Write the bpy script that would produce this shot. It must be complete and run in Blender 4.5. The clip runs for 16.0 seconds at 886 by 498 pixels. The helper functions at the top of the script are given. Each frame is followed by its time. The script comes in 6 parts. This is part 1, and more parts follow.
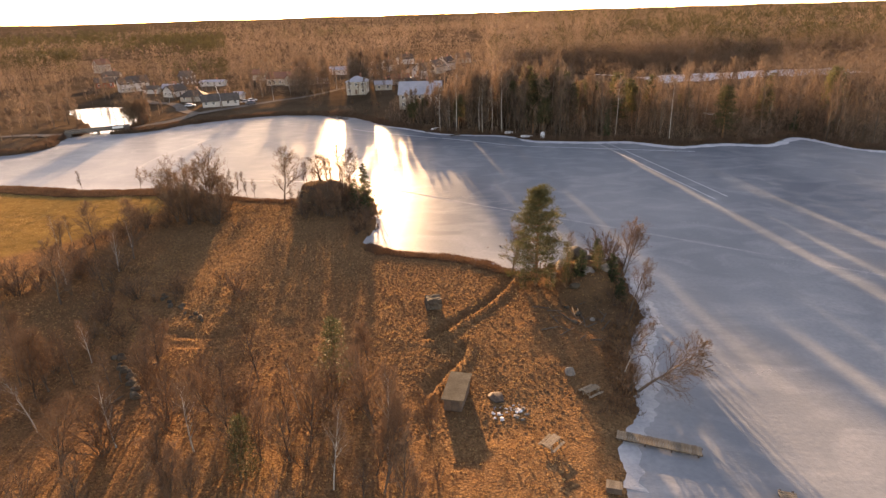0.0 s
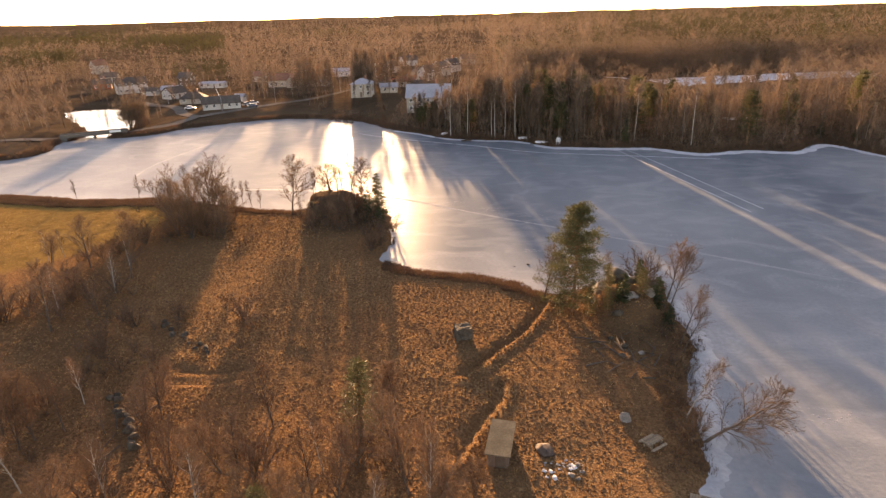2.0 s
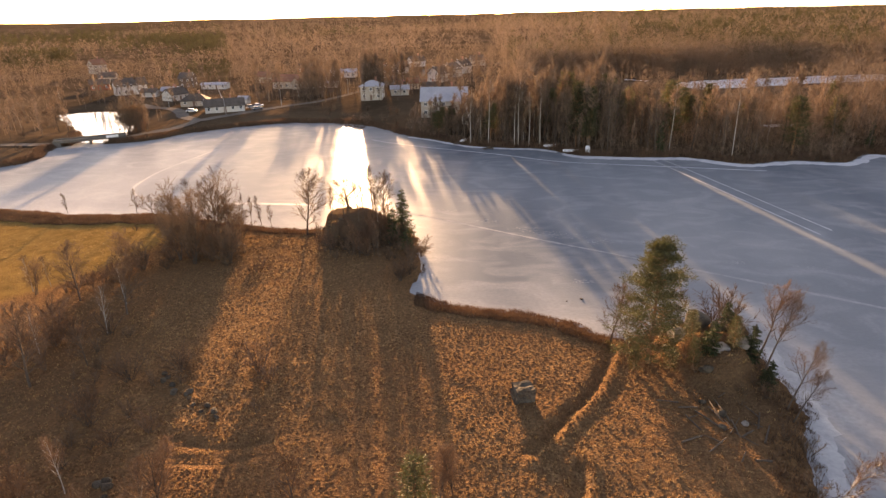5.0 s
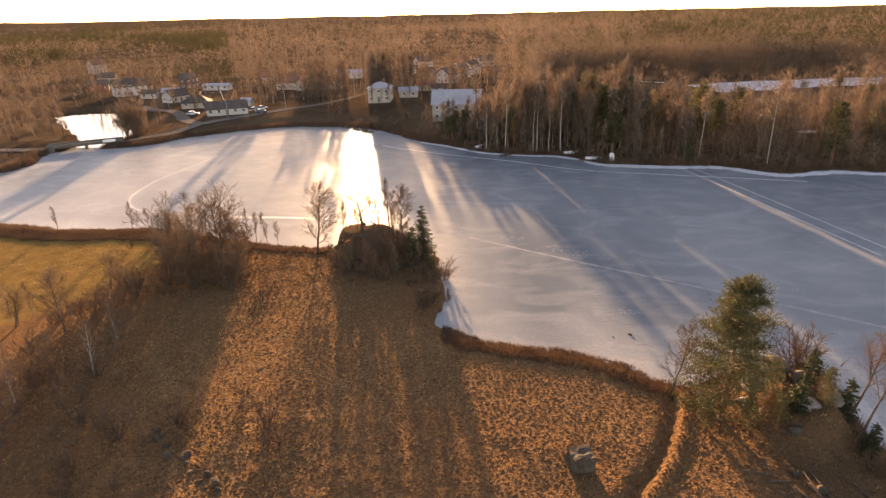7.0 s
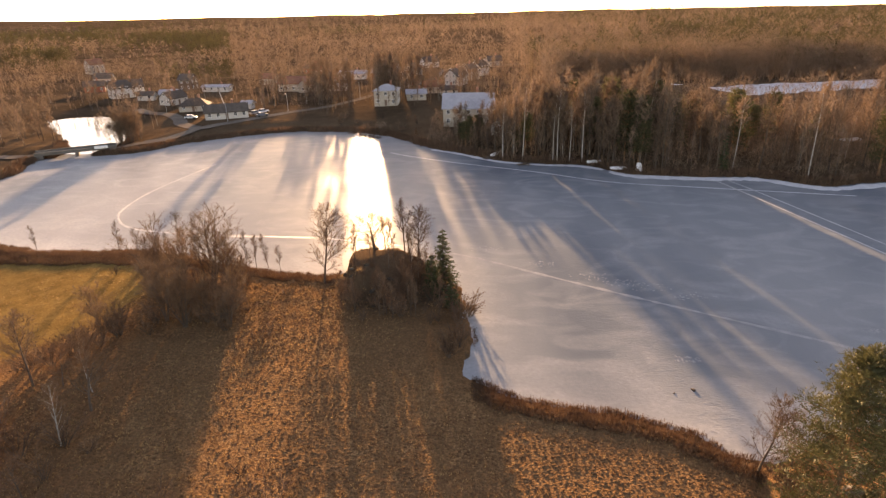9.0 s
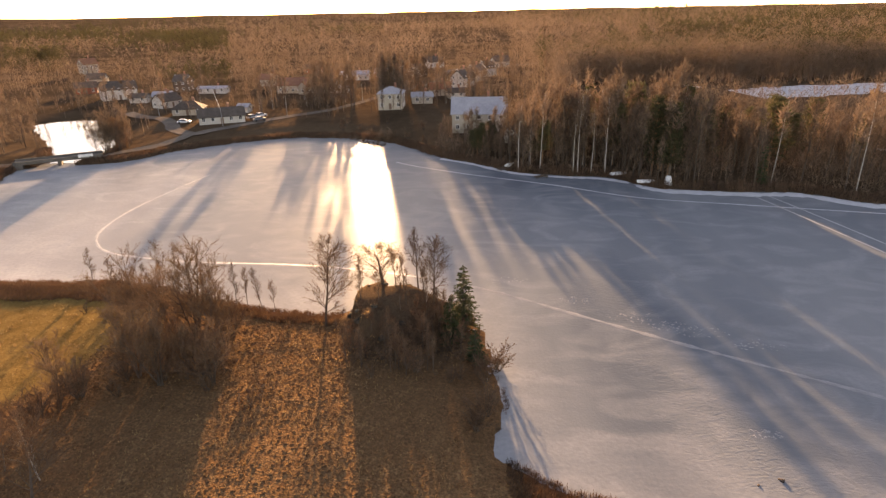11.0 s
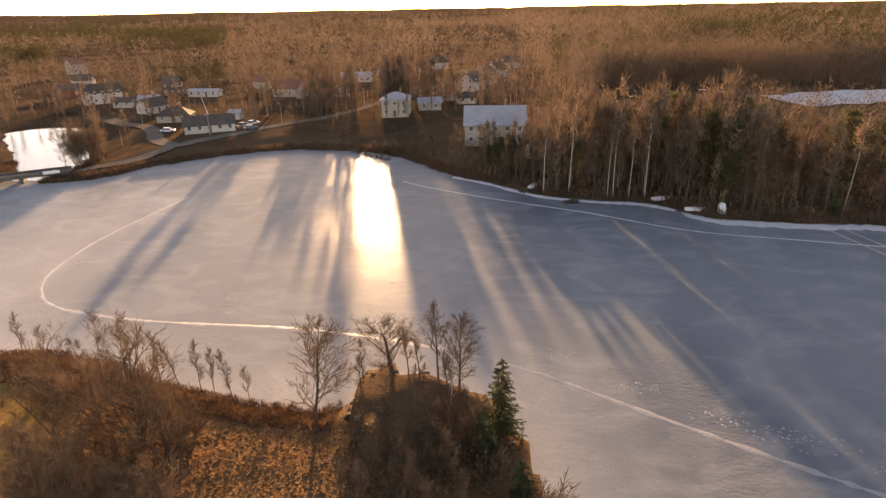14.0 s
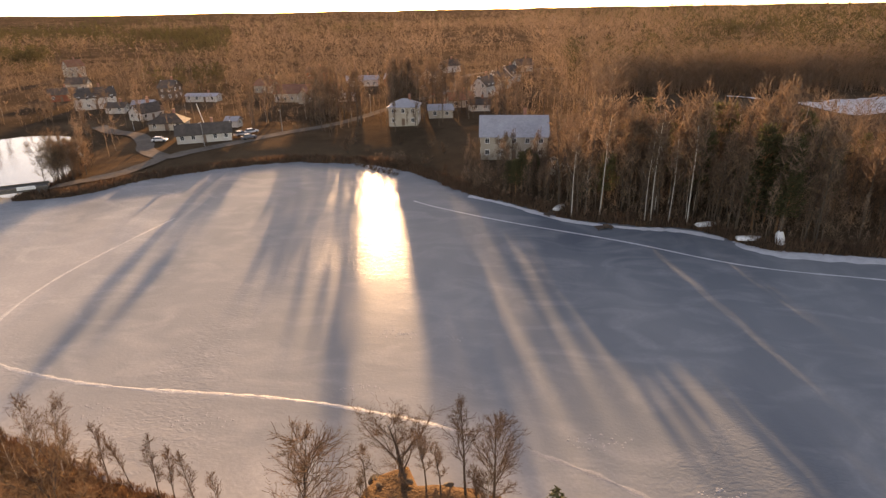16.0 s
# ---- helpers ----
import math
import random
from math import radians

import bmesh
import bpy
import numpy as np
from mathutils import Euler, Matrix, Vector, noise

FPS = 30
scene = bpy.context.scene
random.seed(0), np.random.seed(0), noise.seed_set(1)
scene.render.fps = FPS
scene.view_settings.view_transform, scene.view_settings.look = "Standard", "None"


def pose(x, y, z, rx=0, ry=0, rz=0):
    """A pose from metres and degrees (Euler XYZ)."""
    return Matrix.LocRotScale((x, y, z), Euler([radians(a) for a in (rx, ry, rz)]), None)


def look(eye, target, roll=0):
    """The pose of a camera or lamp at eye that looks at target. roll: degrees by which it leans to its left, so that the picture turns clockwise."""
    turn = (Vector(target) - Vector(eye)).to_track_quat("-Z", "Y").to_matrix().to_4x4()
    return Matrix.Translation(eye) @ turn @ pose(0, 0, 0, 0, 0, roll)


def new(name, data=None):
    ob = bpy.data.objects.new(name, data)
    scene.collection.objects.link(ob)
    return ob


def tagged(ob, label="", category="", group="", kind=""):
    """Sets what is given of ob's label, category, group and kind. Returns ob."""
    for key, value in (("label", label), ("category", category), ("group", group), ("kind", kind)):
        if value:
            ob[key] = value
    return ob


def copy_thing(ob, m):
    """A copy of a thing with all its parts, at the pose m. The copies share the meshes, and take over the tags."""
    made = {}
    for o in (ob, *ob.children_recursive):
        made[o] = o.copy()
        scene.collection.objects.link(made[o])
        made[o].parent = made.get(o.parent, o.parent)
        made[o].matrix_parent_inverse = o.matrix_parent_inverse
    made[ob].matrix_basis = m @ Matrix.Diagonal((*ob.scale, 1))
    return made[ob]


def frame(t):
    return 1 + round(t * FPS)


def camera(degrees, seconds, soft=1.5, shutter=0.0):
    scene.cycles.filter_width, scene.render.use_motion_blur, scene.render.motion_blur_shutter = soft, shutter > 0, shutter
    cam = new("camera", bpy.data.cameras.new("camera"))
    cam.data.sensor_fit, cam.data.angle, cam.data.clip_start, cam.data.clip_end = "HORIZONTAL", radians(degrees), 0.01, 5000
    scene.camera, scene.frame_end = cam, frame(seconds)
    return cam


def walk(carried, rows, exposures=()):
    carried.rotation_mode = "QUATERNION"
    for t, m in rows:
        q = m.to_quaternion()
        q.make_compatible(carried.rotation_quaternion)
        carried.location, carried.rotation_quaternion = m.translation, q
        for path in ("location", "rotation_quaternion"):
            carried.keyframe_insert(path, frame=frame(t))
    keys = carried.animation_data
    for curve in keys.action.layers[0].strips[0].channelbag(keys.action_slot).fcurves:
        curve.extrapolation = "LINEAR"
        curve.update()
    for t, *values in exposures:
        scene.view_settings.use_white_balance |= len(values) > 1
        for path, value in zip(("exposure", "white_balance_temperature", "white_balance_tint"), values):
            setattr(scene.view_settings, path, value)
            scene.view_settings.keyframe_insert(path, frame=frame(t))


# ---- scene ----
cam = camera(74.7, 16.0, soft=1.4)
# seconds, eye x y z, yaw, pitch, roll
ROWS = [
    (0.0, 2.86, -5.95, 36.36, 3.92, -22.30, -1.68),
    (0.5, 1.77, -4.17, 36.35, 3.86, -22.27, -1.64),
    (1.0, 0.70, -2.35, 36.34, 3.81, -22.25, -1.60),
    (1.5, -0.35, -0.50, 36.32, 3.75, -22.23, -1.56),
    (2.0, -1.41, 1.38, 36.29, 3.71, -22.22, -1.51),
    (2.5, -2.46, 3.27, 36.25, 3.67, -22.22, -1.47),
    (3.0, -3.51, 5.19, 36.21, 3.65, -22.22, -1.42),
    (3.5, -4.56, 7.14, 36.18, 3.64, -22.22, -1.38),
    (4.0, -5.61, 9.13, 36.14, 3.64, -22.22, -1.35),
    (4.5, -6.65, 11.17, 36.10, 3.65, -22.22, -1.31),
    (5.0, -7.69, 13.27, 36.07, 3.66, -22.23, -1.28),
    (5.5, -8.72, 15.45, 36.04, 3.69, -22.23, -1.26),
    (6.0, -9.74, 17.71, 36.01, 3.72, -22.24, -1.23),
    (6.5, -10.73, 20.07, 35.99, 3.76, -22.25, -1.21),
    (7.0, -11.71, 22.52, 35.98, 3.80, -22.27, -1.20),
    (7.5, -12.66, 25.08, 35.98, 3.85, -22.28, -1.18),
    (8.0, -13.59, 27.73, 35.99, 3.89, -22.30, -1.17),
    (8.5, -14.48, 30.48, 36.00, 3.92, -22.33, -1.16),
    (9.0, -15.33, 33.33, 36.02, 3.96, -22.36, -1.15),
    (9.5, -16.16, 36.25, 36.05, 3.99, -22.40, -1.14),
    (10.0, -16.94, 39.25, 36.08, 4.01, -22.44, -1.12),
    (10.5, -17.69, 42.31, 36.12, 4.03, -22.48, -1.11),
    (11.0, -18.41, 45.42, 36.17, 4.04, -22.52, -1.10),
    (11.5, -19.09, 48.57, 36.21, 4.05, -22.57, -1.08),
    (12.0, -19.74, 51.75, 36.25, 4.07, -22.62, -1.07),
    (12.5, -20.38, 54.95, 36.29, 4.08, -22.66, -1.05),
    (13.0, -20.99, 58.17, 36.32, 4.10, -22.71, -1.03),
    (13.5, -21.60, 61.41, 36.34, 4.13, -22.74, -1.02),
    (14.0, -22.21, 64.69, 36.35, 4.19, -22.76, -1.00),
    (14.5, -22.83, 68.03, 36.33, 4.27, -22.77, -0.98),
    (15.0, -23.47, 71.45, 36.29, 4.39, -22.75, -0.97),
    (15.5, -24.15, 75.01, 36.22, 4.56, -22.71, -0.96),
    (16.0, -24.88, 78.77, 36.11, 4.79, -22.64, -0.95),
]


def camera_pose(x, y, z, yaw, pitch, roll):
    a, p = radians(yaw), radians(pitch)
    way = Vector((-math.sin(a) * math.cos(p), math.cos(a) * math.cos(p), math.sin(p)))
    eye = Vector((x, y, z))
    return look(eye, eye + way * 2.0, roll)


EXPOSURE, KELVIN, TINT = 2.5, 10900, 30
walk(cam, [(r[0], camera_pose(*r[1:])) for r in ROWS], exposures=[(0, EXPOSURE + 0.1, KELVIN, TINT), (9, EXPOSURE + 0.06, KELVIN + 250, TINT), (16, EXPOSURE - 0.18, KELVIN + 700, TINT)])

# ---- world and sun ----
SUN_LEFT, SUN_UP = 11.0, 7.8          # degrees left of +y, degrees above the horizon
world = bpy.data.worlds.new("winter_sky")
scene.world = world
world.use_nodes = True
wn = world.node_tree.nodes
sky = wn.new("ShaderNodeTexSky")
sky.sky_type = "NISHITA"
sky.sun_disc = False
sky.sun_elevation = radians(SUN_UP)
sky.sun_rotation = radians(-SUN_LEFT)
sky.air_density, sky.dust_density, sky.ozone_density = 0.6, 0.4, 1.0
world.node_tree.links.new(sky.outputs[0], wn["Background"].inputs[0])
wn["Background"].inputs[1].default_value = 0.122
sun_data = bpy.data.lights.new("sun", "SUN")
sun_data.energy, sun_data.angle, sun_data.color = 4.2, radians(0.7), (1.0, 0.80, 0.56)
sun = new("sun", sun_data)
sun_way = Vector((-math.sin(radians(SUN_LEFT)) * math.cos(radians(SUN_UP)), math.cos(radians(SUN_LEFT)) * math.cos(radians(SUN_UP)), math.sin(radians(SUN_UP))))
sun.matrix_world = look(sun_way * 100, (0, 0, 0))


# ---- materials ----
def material(name, colours, scale=1.0, rough=0.85, bump=0.3, metal=0.0, translucent=0.0, fine=8.0, by_object=0.0, spec=0.3, stretch=(1, 1, 1)):
    """Two or three colours mixed by noise at two scales, with relief; scale in features per metre."""
    m = bpy.data.materials.new(name)
    m.use_nodes = True
    n, l = m.node_tree.nodes, m.node_tree.links
    b = n["Principled BSDF"]
    geo = n.new("ShaderNodeTexCoord")
    mapping = n.new("ShaderNodeMapping")
    mapping.inputs["Scale"].default_value = stretch
    l.new(geo.outputs["Object"], mapping.inputs["Vector"])
    big, small = n.new("ShaderNodeTexNoise"), n.new("ShaderNodeTexNoise")
    big.inputs["Scale"].default_value, small.inputs["Scale"].default_value = scale, scale * fine
    big.inputs["Detail"].default_value, small.inputs["Detail"].default_value = 5, 4
    l.new(mapping.outputs[0], big.inputs["Vector"]), l.new(mapping.outputs[0], small.inputs["Vector"])
    mix = n.new("ShaderNodeMix")
    mix.data_type = "FLOAT"
    mix.inputs[0].default_value = 0.4
    l.new(big.outputs[0], mix.inputs[2]), l.new(small.outputs[0], mix.inputs[3])
    ramp = n.new("ShaderNodeValToRGB")
    for i, c in enumerate(colours):
        at = 0.32 + 0.36 * i / max(1, len(colours) - 1)
        e = ramp.color_ramp.elements[i] if i < 2 else ramp.color_ramp.elements.new(at)
        e.position, e.color = at, (*c, 1)
    l.new(mix.outputs[0], ramp.inputs[0])
    colour = ramp.outputs[0]
    if by_object:
        info, hsv, rng = n.new("ShaderNodeObjectInfo"), n.new("ShaderNodeHueSaturation"), n.new("ShaderNodeMapRange")
        rng.inputs[3].default_value, rng.inputs[4].default_value = 1 - by_object, 1 + by_object
        l.new(info.outputs["Random"], rng.inputs[0]), l.new(rng.outputs[0], hsv.inputs["Value"]), l.new(colour, hsv.inputs["Color"])
        colour = hsv.outputs[0]
    l.new(colour, b.inputs["Base Color"])
    b.inputs["Roughness"].default_value, b.inputs["Metallic"].default_value = rough, metal
    b.inputs["Specular IOR Level"].default_value = spec
    if bump:
        bp = n.new("ShaderNodeBump")
        bp.inputs["Strength"].default_value, bp.inputs["Distance"].default_value = bump, 0.3 / scale / fine
        l.new(small.outputs[0], bp.inputs["Height"]), l.new(bp.outputs[0], b.inputs["Normal"])
    if translucent:
        tr, ms = n.new("ShaderNodeBsdfTranslucent"), n.new("ShaderNodeMixShader")
        ms.inputs[0].default_value = translucent
        l.new(colour, tr.inputs[0]), l.new(b.outputs[0], ms.inputs[1]), l.new(tr.outputs[0], ms.inputs[2])
        l.new(ms.outputs[0], n["Material Output"].inputs[0])
    return m


def plain(name, colour, rough=0.6, metal=0.0, spec=0.4):
    return material(name, (tuple(c * 0.86 for c in colour), tuple(min(1, c * 1.1) for c in colour)), 0.6, rough, 0.12, metal, spec=spec)


M_BARK = material("bare_tree_bark", ((0.055, 0.04, 0.031), (0.12, 0.088, 0.066)), 2.0, 0.9, 0.5, by_object=0.25)
M_BIRCH = material("birch_bark", ((0.12, 0.095, 0.08), (0.34, 0.31, 0.27), (0.42, 0.385, 0.34)), 1.2, 0.8, 0.3, by_object=0.15, stretch=(1, 1, 2.5))
M_TWIG = material("brown_twigs", ((0.1, 0.063, 0.042), (0.2, 0.13, 0.088)), 0.5, 0.9, 0.0, by_object=0.25, translucent=0.03, spec=0.0)
M_TWIG_RED = material("reddish_twigs", ((0.105, 0.064, 0.043), (0.205, 0.13, 0.088)), 0.5, 0.9, 0.0, by_object=0.25, translucent=0.12, spec=0.0)
M_TWIG_PALE = material("pale_brush_twigs", ((0.115, 0.074, 0.048), (0.225, 0.15, 0.1)), 0.4, 0.9, 0.0, by_object=0.22, translucent=0.2, spec=0.0)
M_FAR_TWIG = material("far_tree_twigs", ((0.12, 0.082, 0.06), (0.235, 0.162, 0.115)), 0.3, 0.9, 0.0, by_object=0.3, translucent=0.2, spec=0.0)
M_FAR_NEEDLE = material("far_pine_needles", ((0.055, 0.054, 0.025), (0.11, 0.1, 0.044)), 0.6, 0.8, 0.0, translucent=0.35, by_object=0.25)
M_PINE_BARK = material("pine_bark", ((0.10, 0.06, 0.04), (0.30, 0.15, 0.07)), 1.5, 0.9, 0.5)
M_NEEDLE = material("pine_needles", ((0.046, 0.047, 0.019), (0.11, 0.1, 0.038)), 1.0, 0.7, 0.0, translucent=0.22, by_object=0.2)
M_SPRUCE = material("spruce_needles", ((0.025, 0.035, 0.014), (0.065, 0.075, 0.028)), 1.0, 0.75, 0.0, translucent=0.25, by_object=0.2)
M_GRASS = material("dry_grass_blades", ((0.22, 0.125, 0.055), (0.42, 0.27, 0.13)), 0.25, 0.85, 0.0, translucent=0.22)
M_TUFT = material("tussock_grass", ((0.1, 0.055, 0.03), (0.178, 0.103, 0.055)), 0.35, 0.9, 0.5, translucent=0.08, fine=20, spec=0.0)
M_REED = material("dry_reeds", ((0.07, 0.04, 0.026), (0.165, 0.094, 0.057)), 0.3, 0.8, 0.0, translucent=0.18)
M_STONE = material("grey_stone", ((0.10, 0.085, 0.072), (0.24, 0.205, 0.175)), 0.7, 0.9, 0.6, by_object=0.25)
M_ROCK = material("dark_mossy_rock", ((0.04, 0.034, 0.027), (0.13, 0.105, 0.08)), 0.8, 0.95, 0.6, by_object=0.25, spec=0.1)
M_SNOW = material("old_snow", ((0.62, 0.66, 0.72), (0.85, 0.87, 0.9)), 0.5, 0.6, 0.4)
M_PLANK = material("weathered_planks", ((0.12, 0.095, 0.07), (0.26, 0.21, 0.155)), 1.0, 0.9, 0.4, by_object=0.25, stretch=(4, 1, 4), spec=0.1)
M_DARKWOOD = material("dark_wet_wood", ((0.05, 0.035, 0.03), (0.13, 0.09, 0.065)), 1.5, 0.85, 0.4)
M_FELT = material("roofing_felt", ((0.1, 0.08, 0.056), (0.18, 0.148, 0.105)), 0.8, 0.95, 0.4, spec=0.05)
M_ASPHALT = material("frosty_road", ((0.11, 0.09, 0.075), (0.2, 0.17, 0.145)), 0.15, 0.9, 0.3, spec=0.0)
M_WHITE = material("white_painted_wall", ((0.42, 0.38, 0.335), (0.57, 0.525, 0.475)), 0.4, 0.8, 0.15, by_object=0.06)
M_CREAM = material("cream_render", ((0.33, 0.28, 0.225), (0.46, 0.4, 0.33)), 0.3, 0.85, 0.2, by_object=0.08)
M_REDWOOD = material("falu_red_boards", ((0.16, 0.045, 0.03), (0.26, 0.08, 0.05)), 0.8, 0.85, 0.2, by_object=0.1, stretch=(6, 6, 1))
M_BROWNWOOD = material("brown_boards", ((0.09, 0.06, 0.045), (0.17, 0.115, 0.085)), 0.8, 0.85, 0.2, by_object=0.15, stretch=(6, 6, 1))
M_TILE_DARK = material("dark_roof_tiles", ((0.055, 0.045, 0.04), (0.12, 0.095, 0.08)), 0.8, 0.85, 0.3, by_object=0.15, spec=0.1)
M_TILE_RED = material("red_roof_tiles", ((0.17, 0.07, 0.045), (0.30, 0.13, 0.08)), 0.8, 0.8, 0.3, by_object=0.1)
M_METAL_ROOF = material("pale_sheet_metal_roof", ((0.26, 0.26, 0.285), (0.38, 0.38, 0.41)), 0.25, 0.62, 0.1, 0.1, spec=0.3)
M_BRICK = material("brick_chimney", ((0.22, 0.1, 0.07), (0.36, 0.18, 0.13)), 2.0, 0.9, 0.3)
M_FRAME = plain("white_window_frame", (0.75, 0.73, 0.7), 0.6)
M_GLASS = plain("dark_window_glass", (0.03, 0.035, 0.04), 0.08, 0.0, 0.8)
M_DOOR = plain("brown_door", (0.16, 0.1, 0.07), 0.6)
M_TYRE = plain("black_rubber", (0.03, 0.03, 0.03), 0.8)
M_CONCRETE = material("old_concrete", ((0.075, 0.065, 0.055), (0.15, 0.132, 0.115)), 0.5, 0.9, 0.4)
M_BOAT = plain("white_boat_plastic", (0.72, 0.72, 0.72), 0.35)
M_STEEL = plain("galvanised_steel", (0.4, 0.4, 0.4), 0.45, 0.7)


def ground_material():
    m = bpy.data.materials.new("dry_winter_meadow")
    m.use_nodes = True
    n, l = m.node_tree.nodes, m.node_tree.links
    b = n["Principled BSDF"]
    co = n.new("ShaderNodeTexCoord")

    def noisy(scale, detail=5, rough=0.55):
        t = n.new("ShaderNodeTexNoise")
        t.inputs["Scale"].default_value, t.inputs["Detail"].default_value, t.inputs["Roughness"].default_value = scale, detail, rough
        l.new(co.outputs["Object"], t.inputs["Vector"])
        return t.outputs[0]

    def ramp(src, *stops):
        r = n.new("ShaderNodeValToRGB")
        for i, (at, c) in enumerate(stops):
            e = r.color_ramp.elements[i] if i < 2 else r.color_ramp.elements.new(at)
            e.position, e.color = at, (*c, 1)
        l.new(src, r.inputs[0])
        return r.outputs[0]

    def mixed(kind, f, a, c):
        x = n.new("ShaderNodeMix")
        x.data_type, x.blend_type = "RGBA", kind
        if isinstance(f, float):
            x.inputs[0].default_value = f
        else:
            l.new(f, x.inputs[0])
        l.new(a, x.inputs[6]), l.new(c, x.inputs[7])
        return x.outputs[2]

    # tussocks: bleached tops over dark reddish gaps, none of them sharp
    def cells(scale):
        v = n.new("ShaderNodeTexVoronoi")
        v.feature = "F1"
        v.inputs["Scale"].default_value, v.inputs["Randomness"].default_value = scale, 1.0
        warp = n.new("ShaderNodeMix")
        warp.data_type, warp.blend_type = "RGBA", "ADD"
        warp.inputs[0].default_value = 0.35
        t = n.new("ShaderNodeTexNoise")
        t.inputs["Scale"].default_value, t.inputs["Detail"].default_value = scale * 1.1, 3
        l.new(co.outputs["Object"], t.inputs["Vector"])
        l.new(co.outputs["Object"], warp.inputs[6]), l.new(t.outputs[1], warp.inputs[7])
        l.new(warp.outputs[2], v.inputs["Vector"])
        return v.outputs["Distance"]

    both = n.new("ShaderNodeMath")
    both.operation = "MULTIPLY_ADD"
    both.inputs[1].default_value = 0.55
    l.new(cells(4.0), both.inputs[0])
    half = n.new("ShaderNodeMath")
    half.operation = "MULTIPLY"
    half.inputs[1].default_value = 0.45
    l.new(noisy(4.5, 6, 0.7), half.inputs[0]), l.new(half.outputs[0], both.inputs[2])
    tuft = ramp(both.outputs[0], (0.22, (1.0, 1.0, 1.0)), (0.68, (0.0, 0.0, 0.0)))
    straw = ramp(noisy(0.9, 8, 0.7), (0.30, (0.14, 0.076, 0.036)), (0.5, (0.245, 0.146, 0.074)), (0.68, (0.37, 0.236, 0.125)))
    heath = ramp(noisy(1.3, 7, 0.7), (0.32, (0.11, 0.062, 0.036)), (0.66, (0.29, 0.165, 0.085)))
    gaps = ramp(noisy(2.5, 5, 0.6), (0.3, (0.10, 0.054, 0.031)), (0.7, (0.19, 0.107, 0.058)))
    mown = ramp(noisy(0.5, 8, 0.7), (0.30, (0.135, 0.083, 0.031)), (0.7, (0.26, 0.165, 0.064)))
    zone = ramp(noisy(0.035, 4), (0.42, (0, 0, 0)), (0.54, (1, 1, 1)))
    colour = mixed("MIX", zone, heath, straw)
    colour = mixed("MIX", tuft, gaps, colour)
    use = n.new("ShaderNodeAttribute")
    use.attribute_name = "mown"
    colour = mixed("MIX", use.outputs["Fac"], colour, mown)
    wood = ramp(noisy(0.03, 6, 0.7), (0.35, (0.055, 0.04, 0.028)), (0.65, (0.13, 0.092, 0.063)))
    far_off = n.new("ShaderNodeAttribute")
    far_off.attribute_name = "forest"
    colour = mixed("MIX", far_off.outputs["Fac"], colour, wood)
    sepia = ramp(noisy(6.0, 4), (0.35, (0.62, 0.58, 0.54)), (0.65, (1.1, 1.05, 1.0)))
    colour = mixed("MULTIPLY", 0.7, colour, sepia)
    l.new(colour, b.inputs["Base Color"])
    b.inputs["Roughness"].default_value = 0.95
    b.inputs["Specular IOR Level"].default_value = 0.0
    bump, hgt, more = n.new("ShaderNodeBump"), n.new("ShaderNodeMath"), n.new("ShaderNodeMath")
    hgt.operation, more.operation = "MULTIPLY_ADD", "MULTIPLY_ADD"
    more.inputs[1].default_value = 0.55
    calm = n.new("ShaderNodeMapRange")
    calm.inputs[3].default_value, calm.inputs[4].default_value = 1.0, 0.25
    l.new(use.outputs["Fac"], calm.inputs[0])
    l.new(noisy(5.0, 4), more.inputs[0])
    l.new(tuft, hgt.inputs[0]), l.new(calm.outputs[0], hgt.inputs[1]), l.new(more.outputs[0], hgt.inputs[2])
    bump.inputs["Strength"].default_value, bump.inputs["Distance"].default_value = 0.8, 0.12
    l.new(hgt.outputs[0], bump.inputs["Height"]), l.new(bump.outputs[0], b.inputs["Normal"])
    return m


